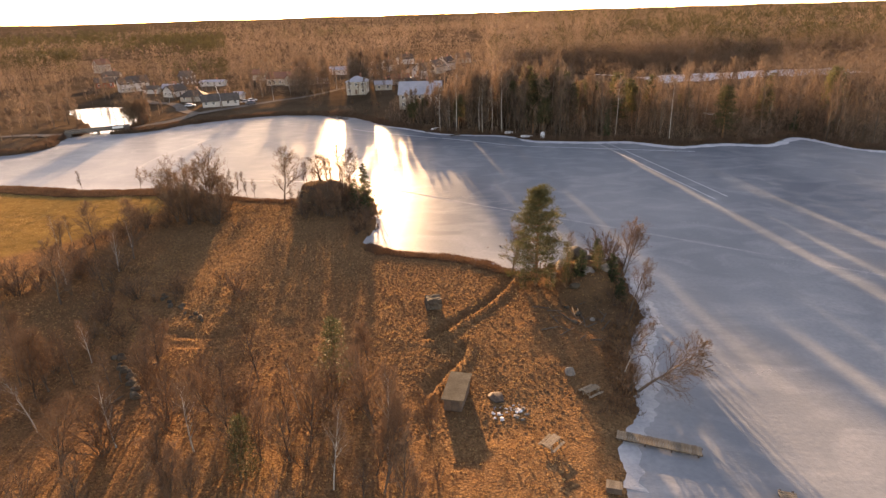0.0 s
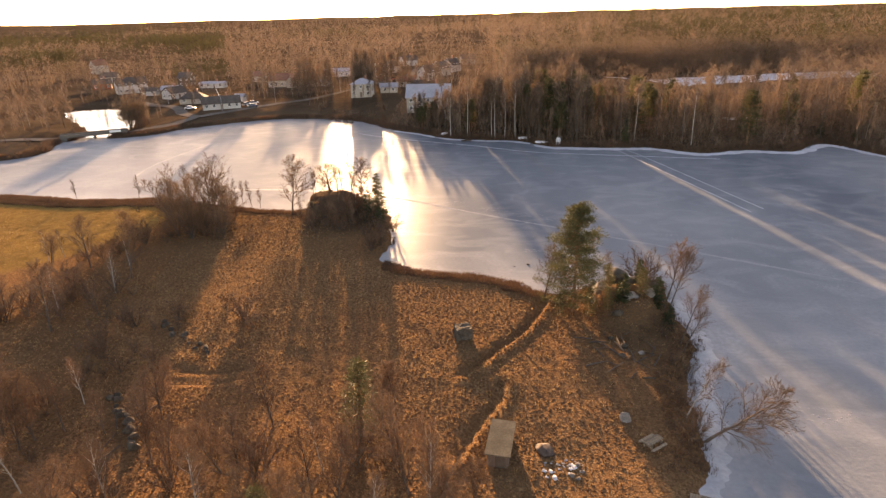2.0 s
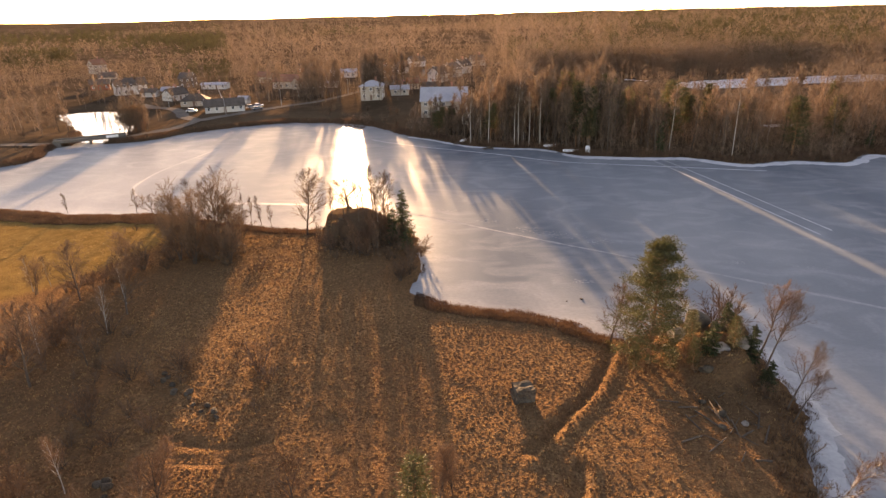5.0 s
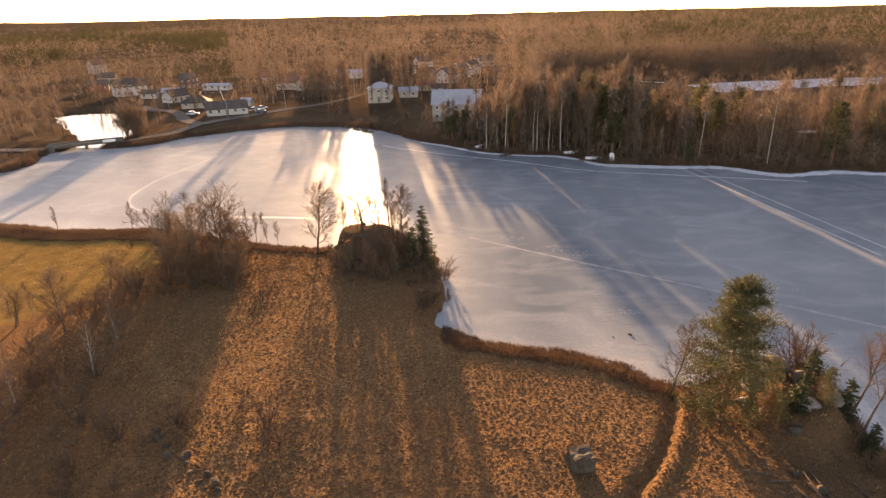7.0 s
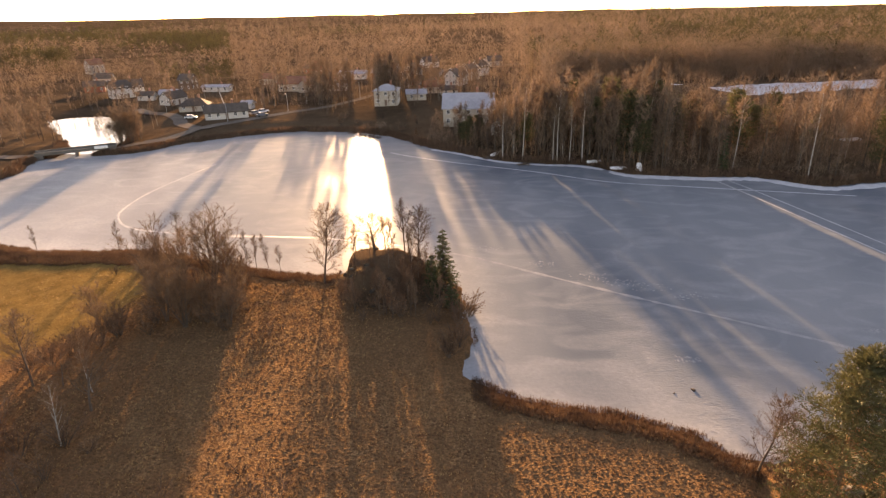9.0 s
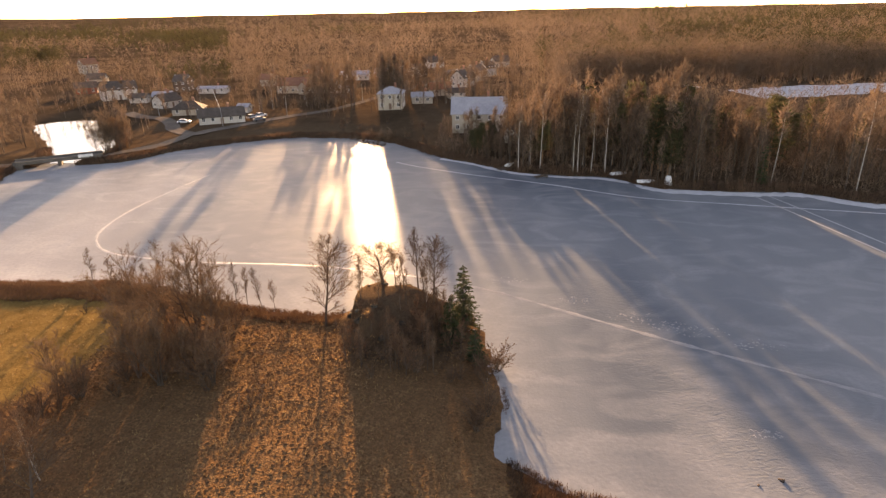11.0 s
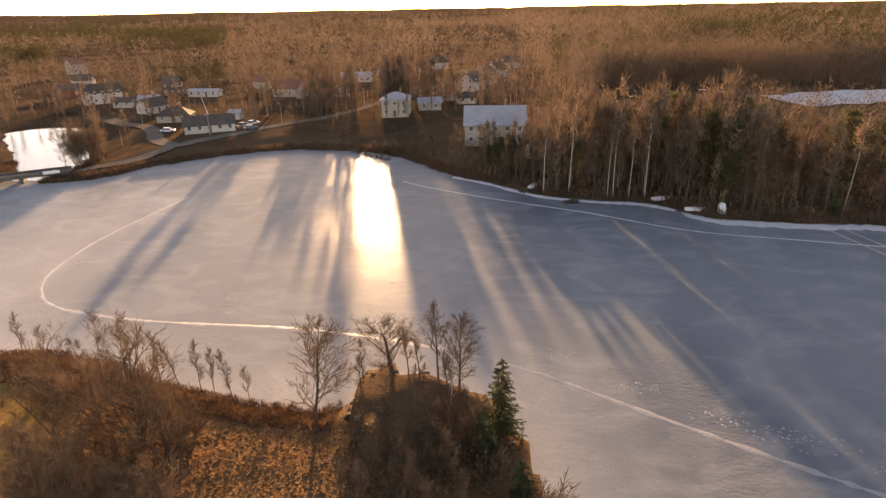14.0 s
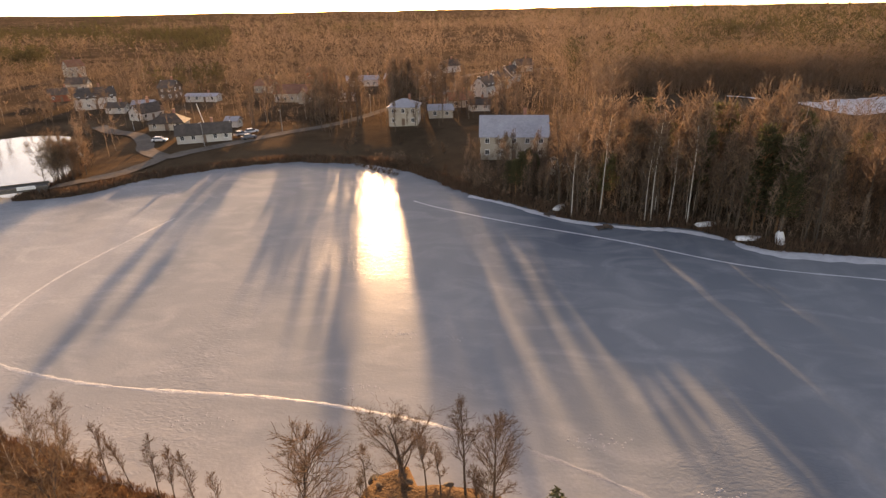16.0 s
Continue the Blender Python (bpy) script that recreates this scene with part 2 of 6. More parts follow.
def ice_material():
    m = bpy.data.materials.new("lake_ice")
    m.use_nodes = True
    n, l = m.node_tree.nodes, m.node_tree.links
    b = n["Principled BSDF"]
    co = n.new("ShaderNodeTexCoord")

    def noisy(scale, detail=5, stretch=None, warp=0.0):
        t = n.new("ShaderNodeTexNoise")
        t.inputs["Scale"].default_value, t.inputs["Detail"].default_value, t.inputs["Distortion"].default_value = scale, detail, warp
        src = co.outputs["Object"]
        if stretch:
            mp = n.new("ShaderNodeMapping")
            mp.inputs["Scale"].default_value = stretch
            mp.inputs["Rotation"].default_value = (0, 0, 0.5)
            l.new(src, mp.inputs["Vector"])
            src = mp.outputs[0]
        l.new(src, t.inputs["Vector"])
        return t.outputs[0]

    def ramp(src, *stops):
        r = n.new("ShaderNodeValToRGB")
        for i, (at, c) in enumerate(stops):
            e = r.color_ramp.elements[i] if i < 2 else r.color_ramp.elements.new(at)
            e.position, e.color = at, (*c, 1)
        l.new(src, r.inputs[0])
        return r.outputs[0]

    base = ramp(noisy(0.022, 6, (1, 0.45, 1), 0.6), (0.36, (0.1, 0.121, 0.145)), (0.5, (0.17, 0.19, 0.208)), (0.64, (0.245, 0.255, 0.265)))
    drift = ramp(noisy(0.16, 8, (0.7, 1.2, 1), 1.2), (0.46, (0, 0, 0)), (0.72, (1, 1, 1)))
    snow = ramp(noisy(2.0, 4), (0.3, (0.39, 0.385, 0.385)), (0.7, (0.53, 0.525, 0.52)))
    x = n.new("ShaderNodeMix")
    x.data_type = "RGBA"
    half = n.new("ShaderNodeMath")
    half.operation = "MULTIPLY"
    half.inputs[1].default_value = 0.2
    l.new(drift, half.inputs[0])
    lay, both = n.new("ShaderNodeAttribute"), n.new("ShaderNodeMath")
    lay.attribute_name = "snow"
    patchy = n.new("ShaderNodeMath")
    patchy.operation, both.operation, both.use_clamp = "MULTIPLY", "ADD", True
    l.new(lay.outputs["Fac"], patchy.inputs[0]), l.new(ramp(noisy(0.06, 7, (1, 0.6, 1), 0.7), (0.36, (0.35, 0.35, 0.35)), (0.62, (1, 1, 1))), patchy.inputs[1])
    l.new(half.outputs[0], both.inputs[0]), l.new(patchy.outputs[0], both.inputs[1])
    l.new(both.outputs[0], x.inputs[0]), l.new(base, x.inputs[6]), l.new(snow, x.inputs[7])
    l.new(x.outputs[2], b.inputs["Base Color"])
    rr = n.new("ShaderNodeMapRange")
    rr.inputs[3].default_value, rr.inputs[4].default_value = 0.26, 0.36
    l.new(noisy(0.09, 5, (1, 0.5, 1)), rr.inputs[0])
    l.new(rr.outputs[0], b.inputs["Roughness"])
    b.inputs["Specular IOR Level"].default_value = 0.009
    b.inputs["IOR"].default_value = 1.31
    bump, hgt = n.new("ShaderNodeBump"), n.new("ShaderNodeMath")
    hgt.operation = "ADD"
    # ridges of wind-packed slush in patches
    ridge, where, all_up = n.new("ShaderNodeMath"), ramp(noisy(0.045, 4, (1, 0.7, 1), 0.5), (0.46, (0, 0, 0)), (0.6, (1, 1, 1))), n.new("ShaderNodeMath")
    ridge.operation = "MULTIPLY"
    l.new(noisy(1.1, 3, (0.7, 1.6, 1), 1.6), ridge.inputs[0]), l.new(where, ridge.inputs[1])
    all_up.operation = "MULTIPLY_ADD"
    all_up.inputs[1].default_value = 2.6
    l.new(ridge.outputs[0], all_up.inputs[0]), l.new(noisy(3.0, 4), all_up.inputs[2])
    l.new(noisy(0.5, 5, (0.6, 1.5, 1), 0.5), hgt.inputs[0]), l.new(all_up.outputs[0], hgt.inputs[1])
    bump.inputs["Strength"].default_value, bump.inputs["Distance"].default_value = 0.42, 0.04
    l.new(hgt.outputs[0], bump.inputs["Height"]), l.new(bump.outputs[0], b.inputs["Normal"])
    return m


M_GROUND, M_ICE = ground_material(), ice_material()
M_WATER = plain("still_dark_water", (0.05, 0.06, 0.07), 0.1, 0.0, 0.3)


# ---- mesh helpers ----
def mesh(name, verts, faces, mat, smooth=False):
    me = bpy.data.meshes.new(name)
    me.from_pydata([tuple(v) for v in verts], [], faces)
    me.materials.append(mat)
    if smooth:
        me.polygons.foreach_set("use_smooth", [True] * len(me.polygons))
    me.update()
    return me


def fast_mesh(name, verts, tris, mat, smooth=False):
    """A mesh of triangles or quads out of numpy arrays."""
    me = bpy.data.meshes.new(name)
    k = tris.shape[1]
    me.vertices.add(len(verts)), me.loops.add(tris.size), me.polygons.add(len(tris))
    me.vertices.foreach_set("co", np.asarray(verts, dtype=np.float32).ravel())
    me.loops.foreach_set("vertex_index", np.asarray(tris, dtype=np.int32).ravel())
    me.polygons.foreach_set("loop_start", np.arange(0, tris.size, k, dtype=np.int32))
    me.polygons.foreach_set("use_smooth", np.full(len(tris), smooth))
    me.materials.append(mat)
    me.update(calc_edges=True)
    return me


def root(name, m, label, category, group="", kind=""):
    ob = new(name)
    ob.empty_display_size = 0.2
    ob.matrix_basis = m
    return tagged(ob, label, category, group, kind)


def part(name, data, mat, parent, label="", m=None):
    """A bmesh, or a finished mesh, as one object under a thing or a part."""
    if isinstance(data, bmesh.types.BMesh):
        me = bpy.data.meshes.new(name)
        data.to_mesh(me)
        data.free()
        me.materials.append(mat)
        data = me
    ob = new(name, data)
    ob.parent = parent
    if m is not None:
        ob.matrix_basis = m
    return tagged(ob, label)


def box(sx, sy, sz, x=0, y=0, z=0, bevel=0.0, bm=None):
    """A box whose base centre lies at x, y, z."""
    own = bmesh.new()
    bmesh.ops.create_cube(own, size=1)
    bmesh.ops.transform(own, matrix=Matrix.Translation((x, y, z + sz / 2)) @ Matrix.Diagonal((sx, sy, sz, 1)), verts=own.verts)
    if bevel:
        bmesh.ops.bevel(own, geom=own.edges[:], offset=bevel, segments=1, affect="EDGES")
    if bm is None:
        return own
    tmp = bpy.data.meshes.new("tmp")
    own.to_mesh(tmp)
    own.free()
    bm.from_mesh(tmp)
    bpy.data.meshes.remove(tmp)
    return bm


def smooth01(a, b, v):
    u = np.clip((v - a) / (b - a), 0, 1)
    return u * u * (3 - 2 * u)


def lattice(ix, iy, seed):
    v = np.sin(ix * 127.1 + iy * 311.7 + seed * 74.7) * 43758.5453
    return v - np.floor(v)


def field(x, y, size, seed=0):
    """Smooth random field from 0 to 1 with features of about that size."""
    gx, gy = x / size, y / size
    ix, iy = np.floor(gx), np.floor(gy)
    fx, fy = gx - ix, gy - iy
    fx, fy = fx * fx * (3 - 2 * fx), fy * fy * (3 - 2 * fy)
    a, b = lattice(ix, iy, seed), lattice(ix + 1, iy, seed)
    c, d = lattice(ix, iy + 1, seed), lattice(ix + 1, iy + 1, seed)
    return (a * (1 - fx) + b * fx) * (1 - fy) + (c * (1 - fx) + d * fx) * fy


def spline(points, steps=4, closed=True):
    p = np.array(points, dtype=float)
    n = len(p)
    out = []
    for i in range(n if closed else n - 1):
        if closed:
            a, b, c, d = p[i - 1], p[i], p[(i + 1) % n], p[(i + 2) % n]
        else:
            a, b, c, d = p[max(0, i - 1)], p[i], p[i + 1], p[min(n - 1, i + 2)]
        for s in range(steps):
            u = s / steps
            out.append(0.5 * (2 * b + (c - a) * u + (2 * a - 5 * b + 4 * c - d) * u * u + (3 * b - a - 3 * c + d) * u ** 3))
    if not closed:
        out.append(p[-1])
    return np.array(out)


# ---- plan: shores in metres ----
NEAR = spline([(13, -90), (14, 10), (15, 31), (16, 37), (18.5, 42), (20, 52), (23.5, 60), (23.5, 69), (24.5, 77), (20, 77.5), (15, 76.5), (10.5, 73.5),
               (6, 75), (2, 78), (-2, 79.5), (-7, 80.3), (-13, 82.3), (-16.8, 86), (-16.2, 92), (-17.5, 101), (-18.5, 108), (-21.5, 113), (-28, 115), (-34, 113),
               (-36.5, 109.7), (-41, 109.8), (-47, 111.2), (-57, 114), (-69, 118.4), (-87, 118), (-103, 121), (-130, 124), (-230, 128), (-230, -90)])
FAR = spline([(-2200, 170), (-900, 160), (-480, 155), (-330, 150), (-230, 147), (-170, 146), (-139, 156), (-131, 166), (-136, 180), (-133, 186), (-124, 187), (-112, 192), (-105, 203), (-95, 211.5), (-84, 218), (-73, 221), (-54, 218.5),
              (-41, 209.5), (-29, 195), (-21, 189.5), (-11, 181), (-1, 177.5), (8, 176), (14, 172.5), (18, 167), (35, 164.5), (46, 164), (57, 157), (70, 160), (82, 158),
              (94, 167), (100, 153), (110, 147), (170, 132), (250, 118), (330, 110), (480, 105), (900, 100), (2200, 100), (4950, 110), (4950, 4950), (-4950, 4950), (-4950, 200)])
POND = spline([(-133, 183), (-136, 194), (-150, 213), (-176, 242), (-173, 252), (-157, 252), (-141, 234), (-129, 214), (-124.5, 203), (-125, 192), (-124.5, 185)])
BACK = spline([(140, -90), (230, -60), (260, 20), (255, 90), (330, 112), (600, 100), (600, -400), (100, -400)])


def edge_distance(px, py, poly):
    """Distance to a closed outline, positive inside."""
    if px.size < 40:
        a, b = poly, np.roll(poly, -1, axis=0)
        e = b - a
        qx, qy = px.reshape(-1, 1), py.reshape(-1, 1)
        u = np.clip(((qx - a[:, 0]) * e[:, 0] + (qy - a[:, 1]) * e[:, 1]) / ((e * e).sum(1) + 1e-9), 0, 1)
        near = ((qx - a[:, 0] - u * e[:, 0]) ** 2 + (qy - a[:, 1] - u * e[:, 1]) ** 2).min(1)
        slope = np.where(np.abs(e[:, 1]) > 1e-9, e[:, 1], 1e-9)
        cross = ((a[:, 1] > qy) != (b[:, 1] > qy)) & (qx < a[:, 0] + (qy - a[:, 1]) * e[:, 0] / slope)
        return (np.sqrt(near) * np.where(cross.sum(1) % 2 == 1, 1, -1)).reshape(px.shape)
    best = np.full(px.shape, 1e12)
    inside = np.zeros(px.shape, dtype=bool)
    for (ax, ay), (bx, by) in zip(poly, np.roll(poly, -1, axis=0)):
        dx, dy = bx - ax, by - ay
        u = np.clip(((px - ax) * dx + (py - ay) * dy) / (dx * dx + dy * dy + 1e-9), 0, 1)
        best = np.minimum(best, (px - ax - u * dx) ** 2 + (py - ay - u * dy) ** 2)
        if abs(dy) > 1e-9:
            inside ^= ((ay > py) != (by > py)) & (px < ax + (py - ay) * dx / dy)
    return np.sqrt(best) * np.where(inside, 1, -1)


def line_distance(px, py, line):
    """Distance to an open line, and the side (positive to its right)."""
    best, side = np.full(px.shape, 1e12), np.zeros(px.shape)
    for (ax, ay), (bx, by) in zip(line[:-1], line[1:]):
        dx, dy = bx - ax, by - ay
        u = np.clip(((px - ax) * dx + (py - ay) * dy) / (dx * dx + dy * dy), 0, 1)
        d = (px - ax - u * dx) ** 2 + (py - ay - u * dy) ** 2
        s = (px - ax) * dy - (py - ay) * dx
        side = np.where(d < best, np.sign(s), side)
        best = np.minimum(best, d)
    return np.sqrt(best), side


DITCHES = [spline([(-2.9, 53.5), (0.8, 58.6), (4.0, 63.0), (6.4, 68.0), (7.6, 71.5)], 4, False), spline([(-3.4, 41.0), (-1.8, 45.0), (0.3, 49.0), (0.9, 52.0)], 4, False)]
RUTS = [spline([(-39, 53.8), (-34, 51.8), (-30, 51.6), (-26.5, 53.0)], 4, False), spline([(-39, 55.6), (-34, 53.8), (-30, 53.4), (-26.0, 54.8)], 4, False)]


def land(px, py):
    """Signed distance to the shore: positive on land."""
    d = np.maximum(edge_distance(px, py, NEAR), edge_distance(px, py, FAR))
    d = np.maximum(d, edge_distance(px, py, BACK))
    d = np.minimum(d, -edge_distance(px, py, POND))
    return d + (field(px, py, 2.2, 3) - 0.5) * 1.1 + (field(px, py, 0.9, 4) - 0.5) * 0.5


def height(px, py, fine=True):
    px, py = np.atleast_1d(np.asarray(px, dtype=float)), np.atleast_1d(np.asarray(py, dtype=float))
    d = land(px, py)
    far = py > 132
    h = np.where(d > 0, 0.55 * smooth01(0, 2.2, d), -0.9 * smooth01(0, 3, -d))
    on = smooth01(0.3, 2.5, d)
    h = h + on * np.where(far, 1.2 * smooth01(2, 14, d) + 2.2 * smooth01(4, 42, d) * smooth01(-80, -45, px), (field(px, py, 14, 5) - 0.5) * 0.5)
    if fine:
        near = on * (~far)
        tuss = field(px, py, 1.5, 6) ** 2 * 0.10 + field(px, py, 3.1, 7) * 0.16
        rough = 0.35 + 0.65 * smooth01(0.35, 0.6, field(px, py, 18, 8))
        h = h + near * tuss * rough
    # rocky knoll on the point: flat top, a cliff to the west, a long slope to the east
    kx, ky = px + 30.2, py - 109.5
    r = np.sqrt((kx / np.where(kx < 0, 4.3, 10.5)) ** 2 + (ky / np.where(ky > 0, 5.2, 9.5)) ** 2) + (field(px, py, 3.0, 14) - 0.5) * 0.16
    h = h + 3.2 * (1 - smooth01(np.where(kx < 0, 0.8, 0.2), 1.0, r)) * (0.88 + 0.24 * field(px, py, 2.5, 9))
    # outcrop on the pine's point
    r2 = np.sqrt(((px - 17.5) / 5.5) ** 2 + ((py - 68.5) / 7.5) ** 2)
    h = h + on * 2.9 * (1 - smooth01(0.25, 1.0, r2)) * (0.7 + 0.6 * field(px, py, 1.8, 10))
    for line in DITCHES:
        dist, side = line_distance(px, py, line)
        h = h - 0.75 * (1 - smooth01(0.2, 0.75, dist)) * on + 0.28 * on * (side > 0) * smooth01(0.5, 0.9, dist) * (1 - smooth01(1.1, 1.9, dist))
    for line in RUTS:
        dist, side = line_distance(px, py, line)
        h = h - 0.28 * (1 - smooth01(0.15, 0.6, dist))
    h = np.where((d > 1.6) & ~far, np.maximum(h, 0.12), h)
    # the wide country beyond
    away = np.maximum(py, np.abs(px))
    h = h + smooth01(330, 900, away) * ((field(px, py, 420, 11) - 0.4) * 12 + 2)
    crown = smooth01(1300, 1700, away)
    h = h + crown * (field(px, py, 70, 12) * 9 + field(px, py, 31, 13) * 6)
    return h


def ground_at(x, y):
    return float(height(x, y)[0])


def steps(start, stop, first, growth):
    out, s = [], first
    v = start
    while (v < stop) if first > 0 else (v > stop):
        s *= growth
        v += s
        out.append(v)
    return out


gx = sorted(steps(-115, -4900, -1.4, 1.075)) + list(np.arange(-115, 27, 0.72)) + list(np.arange(27, 122, 2.6)) + steps(122, 4900, 3.0, 1.085)
gy = list(np.arange(-380, 22, 12.0)) + list(np.arange(22, 124, 0.72)) + list(np.arange(124, 142, 3.0)) + list(np.arange(142, 250, 1.5)) + steps(250, 4900, 2.0, 1.06)
GX, GY = np.meshgrid(np.array(gx), np.array(gy))
GZ = np.concatenate([height(a, b) for a, b in zip(GX, GY)]).reshape(GX.shape)
nx, ny = len(gx), len(gy)
idx = np.arange(nx * ny).reshape(ny, nx)
quads = np.stack([idx[:-1, :-1], idx[:-1, 1:], idx[1:, 1:], idx[1:, :-1]], axis=-1).reshape(-1, 4)
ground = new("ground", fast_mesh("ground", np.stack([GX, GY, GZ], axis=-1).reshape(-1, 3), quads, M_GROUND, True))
MX, MY = GX.ravel(), GY.ravel()
hedge_d, hedge_side = line_distance(MX, MY, np.array([(-62, 116), (-58, 104), (-61, 92), (-70, 81), (-90, 60)]))
mown_at = smooth01(0.5, 4, hedge_d) * (hedge_side > 0) * (MX < -55) * (MY < 117) * (MY > 74)
mown_layer = ground.data.attributes.new("mown", "FLOAT", "POINT")
mown_layer.data.foreach_set("value", mown_at.astype(np.float32))
# the knoll and the pine's point take the same darker ground colour
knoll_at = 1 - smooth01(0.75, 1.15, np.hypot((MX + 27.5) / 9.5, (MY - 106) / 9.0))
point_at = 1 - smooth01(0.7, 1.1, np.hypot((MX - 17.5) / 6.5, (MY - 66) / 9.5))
dark_ground_at = np.maximum(np.maximum(0.85 * knoll_at, 0.35 * point_at), smooth01(330, 560, np.maximum(MY, np.abs(MX))))
dark_ground_at = np.maximum(dark_ground_at, 0.9 * smooth01(140, 150, MY) + 0.1 * smooth01(255, 320, MY))
dark_ground_at = np.maximum(dark_ground_at, smooth01(2, 12, MY - 150) * (MX > -22) * (MY < 232) * 0.8)
dark_ground_at = np.maximum(dark_ground_at, smooth01(-125, -140, MX) * smooth01(140, 150, MY))
dark_ground_layer = ground.data.attributes.new("forest", "FLOAT", "POINT")
dark_ground_layer.data.foreach_set("value", dark_ground_at.astype(np.float32))
tagged(ground, "dry brown winter meadow and heath round a frozen lake", "ground", kind="structure")

ix, iy = np.meshgrid(np.arange(-340, 341, 6.0), np.arange(-372, 237, 6.0))
iidx = np.arange(ix.size).reshape(ix.shape)
iq = np.stack([iidx[:-1, :-1], iidx[:-1, 1:], iidx[1:, 1:], iidx[1:, :-1]], axis=-1).reshape(-1, 4)
ice = new("ice", fast_mesh("ice", np.stack([ix, iy, ix * 0], axis=-1).reshape(-1, 3), iq, M_ICE))
snow_layer = ice.data.attributes.new("snow", "FLOAT", "POINT")
off_shore = -edge_distance(ix.ravel(), iy.ravel(), NEAR)
cover = 0.4 * (1 - smooth01(1.5, 9, off_shore)) + 0.2 * smooth01(5, 40, ix.ravel()) * (1 - smooth01(60, 135, iy.ravel())) + 0.35 * smooth01(-60, -95, ix.ravel())
snow_layer.data.foreach_set("value", np.clip(cover, 0, 1).astype(np.float32))
tagged(ice, "frozen lake with blue-grey ice and thin wind-blown snow", "ice", kind="structure")
water_me = mesh("water", [(-192, 189.5, 0.03), (-119, 189.5, 0.03), (-119, 258, 0.03), (-192, 258, 0.03)], [(0, 1, 2, 3)], M_WATER)
tagged(new("water", water_me), "open pond water behind the bridge, mirroring the sky", "water", kind="structure")


def ribbon(name, line, width, lift, mat, label, category, kind="structure", bumpy=0.0, follow=True, profile=(1, 1, 1, 1)):
    """A strip along a line, laid on the ground or the ice, four points across."""
    line = np.asarray(line)
    tang = np.gradient(line, axis=0)
    tang /= np.linalg.norm(tang, axis=1)[:, None]
    side = np.stack([tang[:, 1], -tang[:, 0]], axis=1)
    verts, faces = [], []
    for i, (p, s) in enumerate(zip(line, side)):
        w = width * (1 + bumpy * (random.random() - 0.5))
        for j, u in enumerate((-0.5, -0.2, 0.2, 0.5)):
            q = p + s * u * w
            z = (max(ground_at(*q), ground_at(*p)) if follow else 0.0) + lift * profile[j] * (1 + bumpy * (random.random() - 0.5))
            verts.append((q[0], q[1], z))
    for i in range(len(line) - 1):
        for j in range(3):
            a = i * 4 + j
            faces.append((a, a + 1, a + 5, a + 4))
    return tagged(new(name, mesh(name, verts, faces, mat, True)), label, category, kind=kind)


# roads of the village
SHORE_ROAD = spline([(-153, 261), (-141, 251), (-131, 246), (-122, 235), (-117, 226.5), (-107.5, 219), (-104, 224), (-99.6, 230.3), (-91, 243), (-85, 251), (-70, 268), (-52, 303), (-40, 329), (-35, 386), (6, 414), (80, 440)], 8, False)
BRIDGE_ROAD = spline([(-107.5, 219), (-109, 212), (-112.5, 203), (-119.5, 196.3), (-128.8, 190.4), (-138, 184.8), (-150, 178), (-175, 172), (-240, 168)], 8, False)
ribbon("road", SHORE_ROAD, 4.6, 0.12, M_ASPHALT, "pale frosty gravel road along the village shore", "road", bumpy=0.05)
ribbon("road", BRIDGE_ROAD, 3.6, 0.14, M_ASPHALT, "narrow frosty lane leading over the bridge", "road", bumpy=0.05)


# ---- trees ----
class Wood:
    """Collects tapered tubes and small blades into one mesh."""

    def __init__(self):
        self.v, self.f = [], []

    def tube(self, pts, radii, n):
        start = len(self.v)
        for i, (p, r) in enumerate(zip(pts, radii)):
            t = (pts[min(i + 1, len(pts) - 1)] - pts[max(i - 1, 0)]).normalized()
            a = t.orthogonal().normalized()
            b = t.cross(a)
            for k in range(n):
                w = 2 * math.pi * k / n
                self.v.append(p + (a * math.cos(w) + b * math.sin(w)) * r)
        for i in range(len(pts) - 1):
            for k in range(n):
                q, s = start + i * n + k, start + i * n + (k + 1) % n
                self.f.append((q, s, s + n, q + n))

    def spike(self, p, q, r):
        a = (q - p).normalized().orthogonal() * r
        b = (q - p).normalized().cross(a)
        s = len(self.v)
        self.v += [p + a, p - a * 0.5 + b * 0.87, p - a * 0.5 - b * 0.87, q]
        self.f += [(s, s + 1, s + 3), (s + 1, s + 2, s + 3), (s + 2, s, s + 3)]

    def blade(self, p, q, w):
        side = (q - p).cross(Vector((random.random() - 0.5, random.random() - 0.5, random.random() - 0.5)))
        side = side.normalized() * w if side.length > 1e-6 else Vector((w, 0, 0))
        s = len(self.v)
        self.v += [p - side, p + side, q]
        self.f.append((s, s + 1, s + 2))

    def mesh(self, name, mat):
        return mesh(name, self.v, self.f, mat)


def rnd(a, b):
    return a + (b - a) * random.random()


def aside(way, angle):
    """A direction that leaves way by about that angle, at a random turn."""
    o = way.orthogonal().normalized()
    o.rotate(Matrix.Rotation(rnd(0, 6.283), 3, way))
    return (way * math.cos(angle) + o * math.sin(angle)).normalized()


def wander(p, way, length, n, bend, lift=0.0):
    pts, step = [p.copy()], length / n
    for _ in range(n):
        way = (way + Vector((rnd(-1, 1), rnd(-1, 1), rnd(-1, 1))) * bend + Vector((0, 0, lift))).normalized()
        pts.append(pts[-1] + way * step)
    return pts


def taper(r0, r1, n):
    return [r0 + (r1 - r0) * i / (n - 1) for i in range(n)]


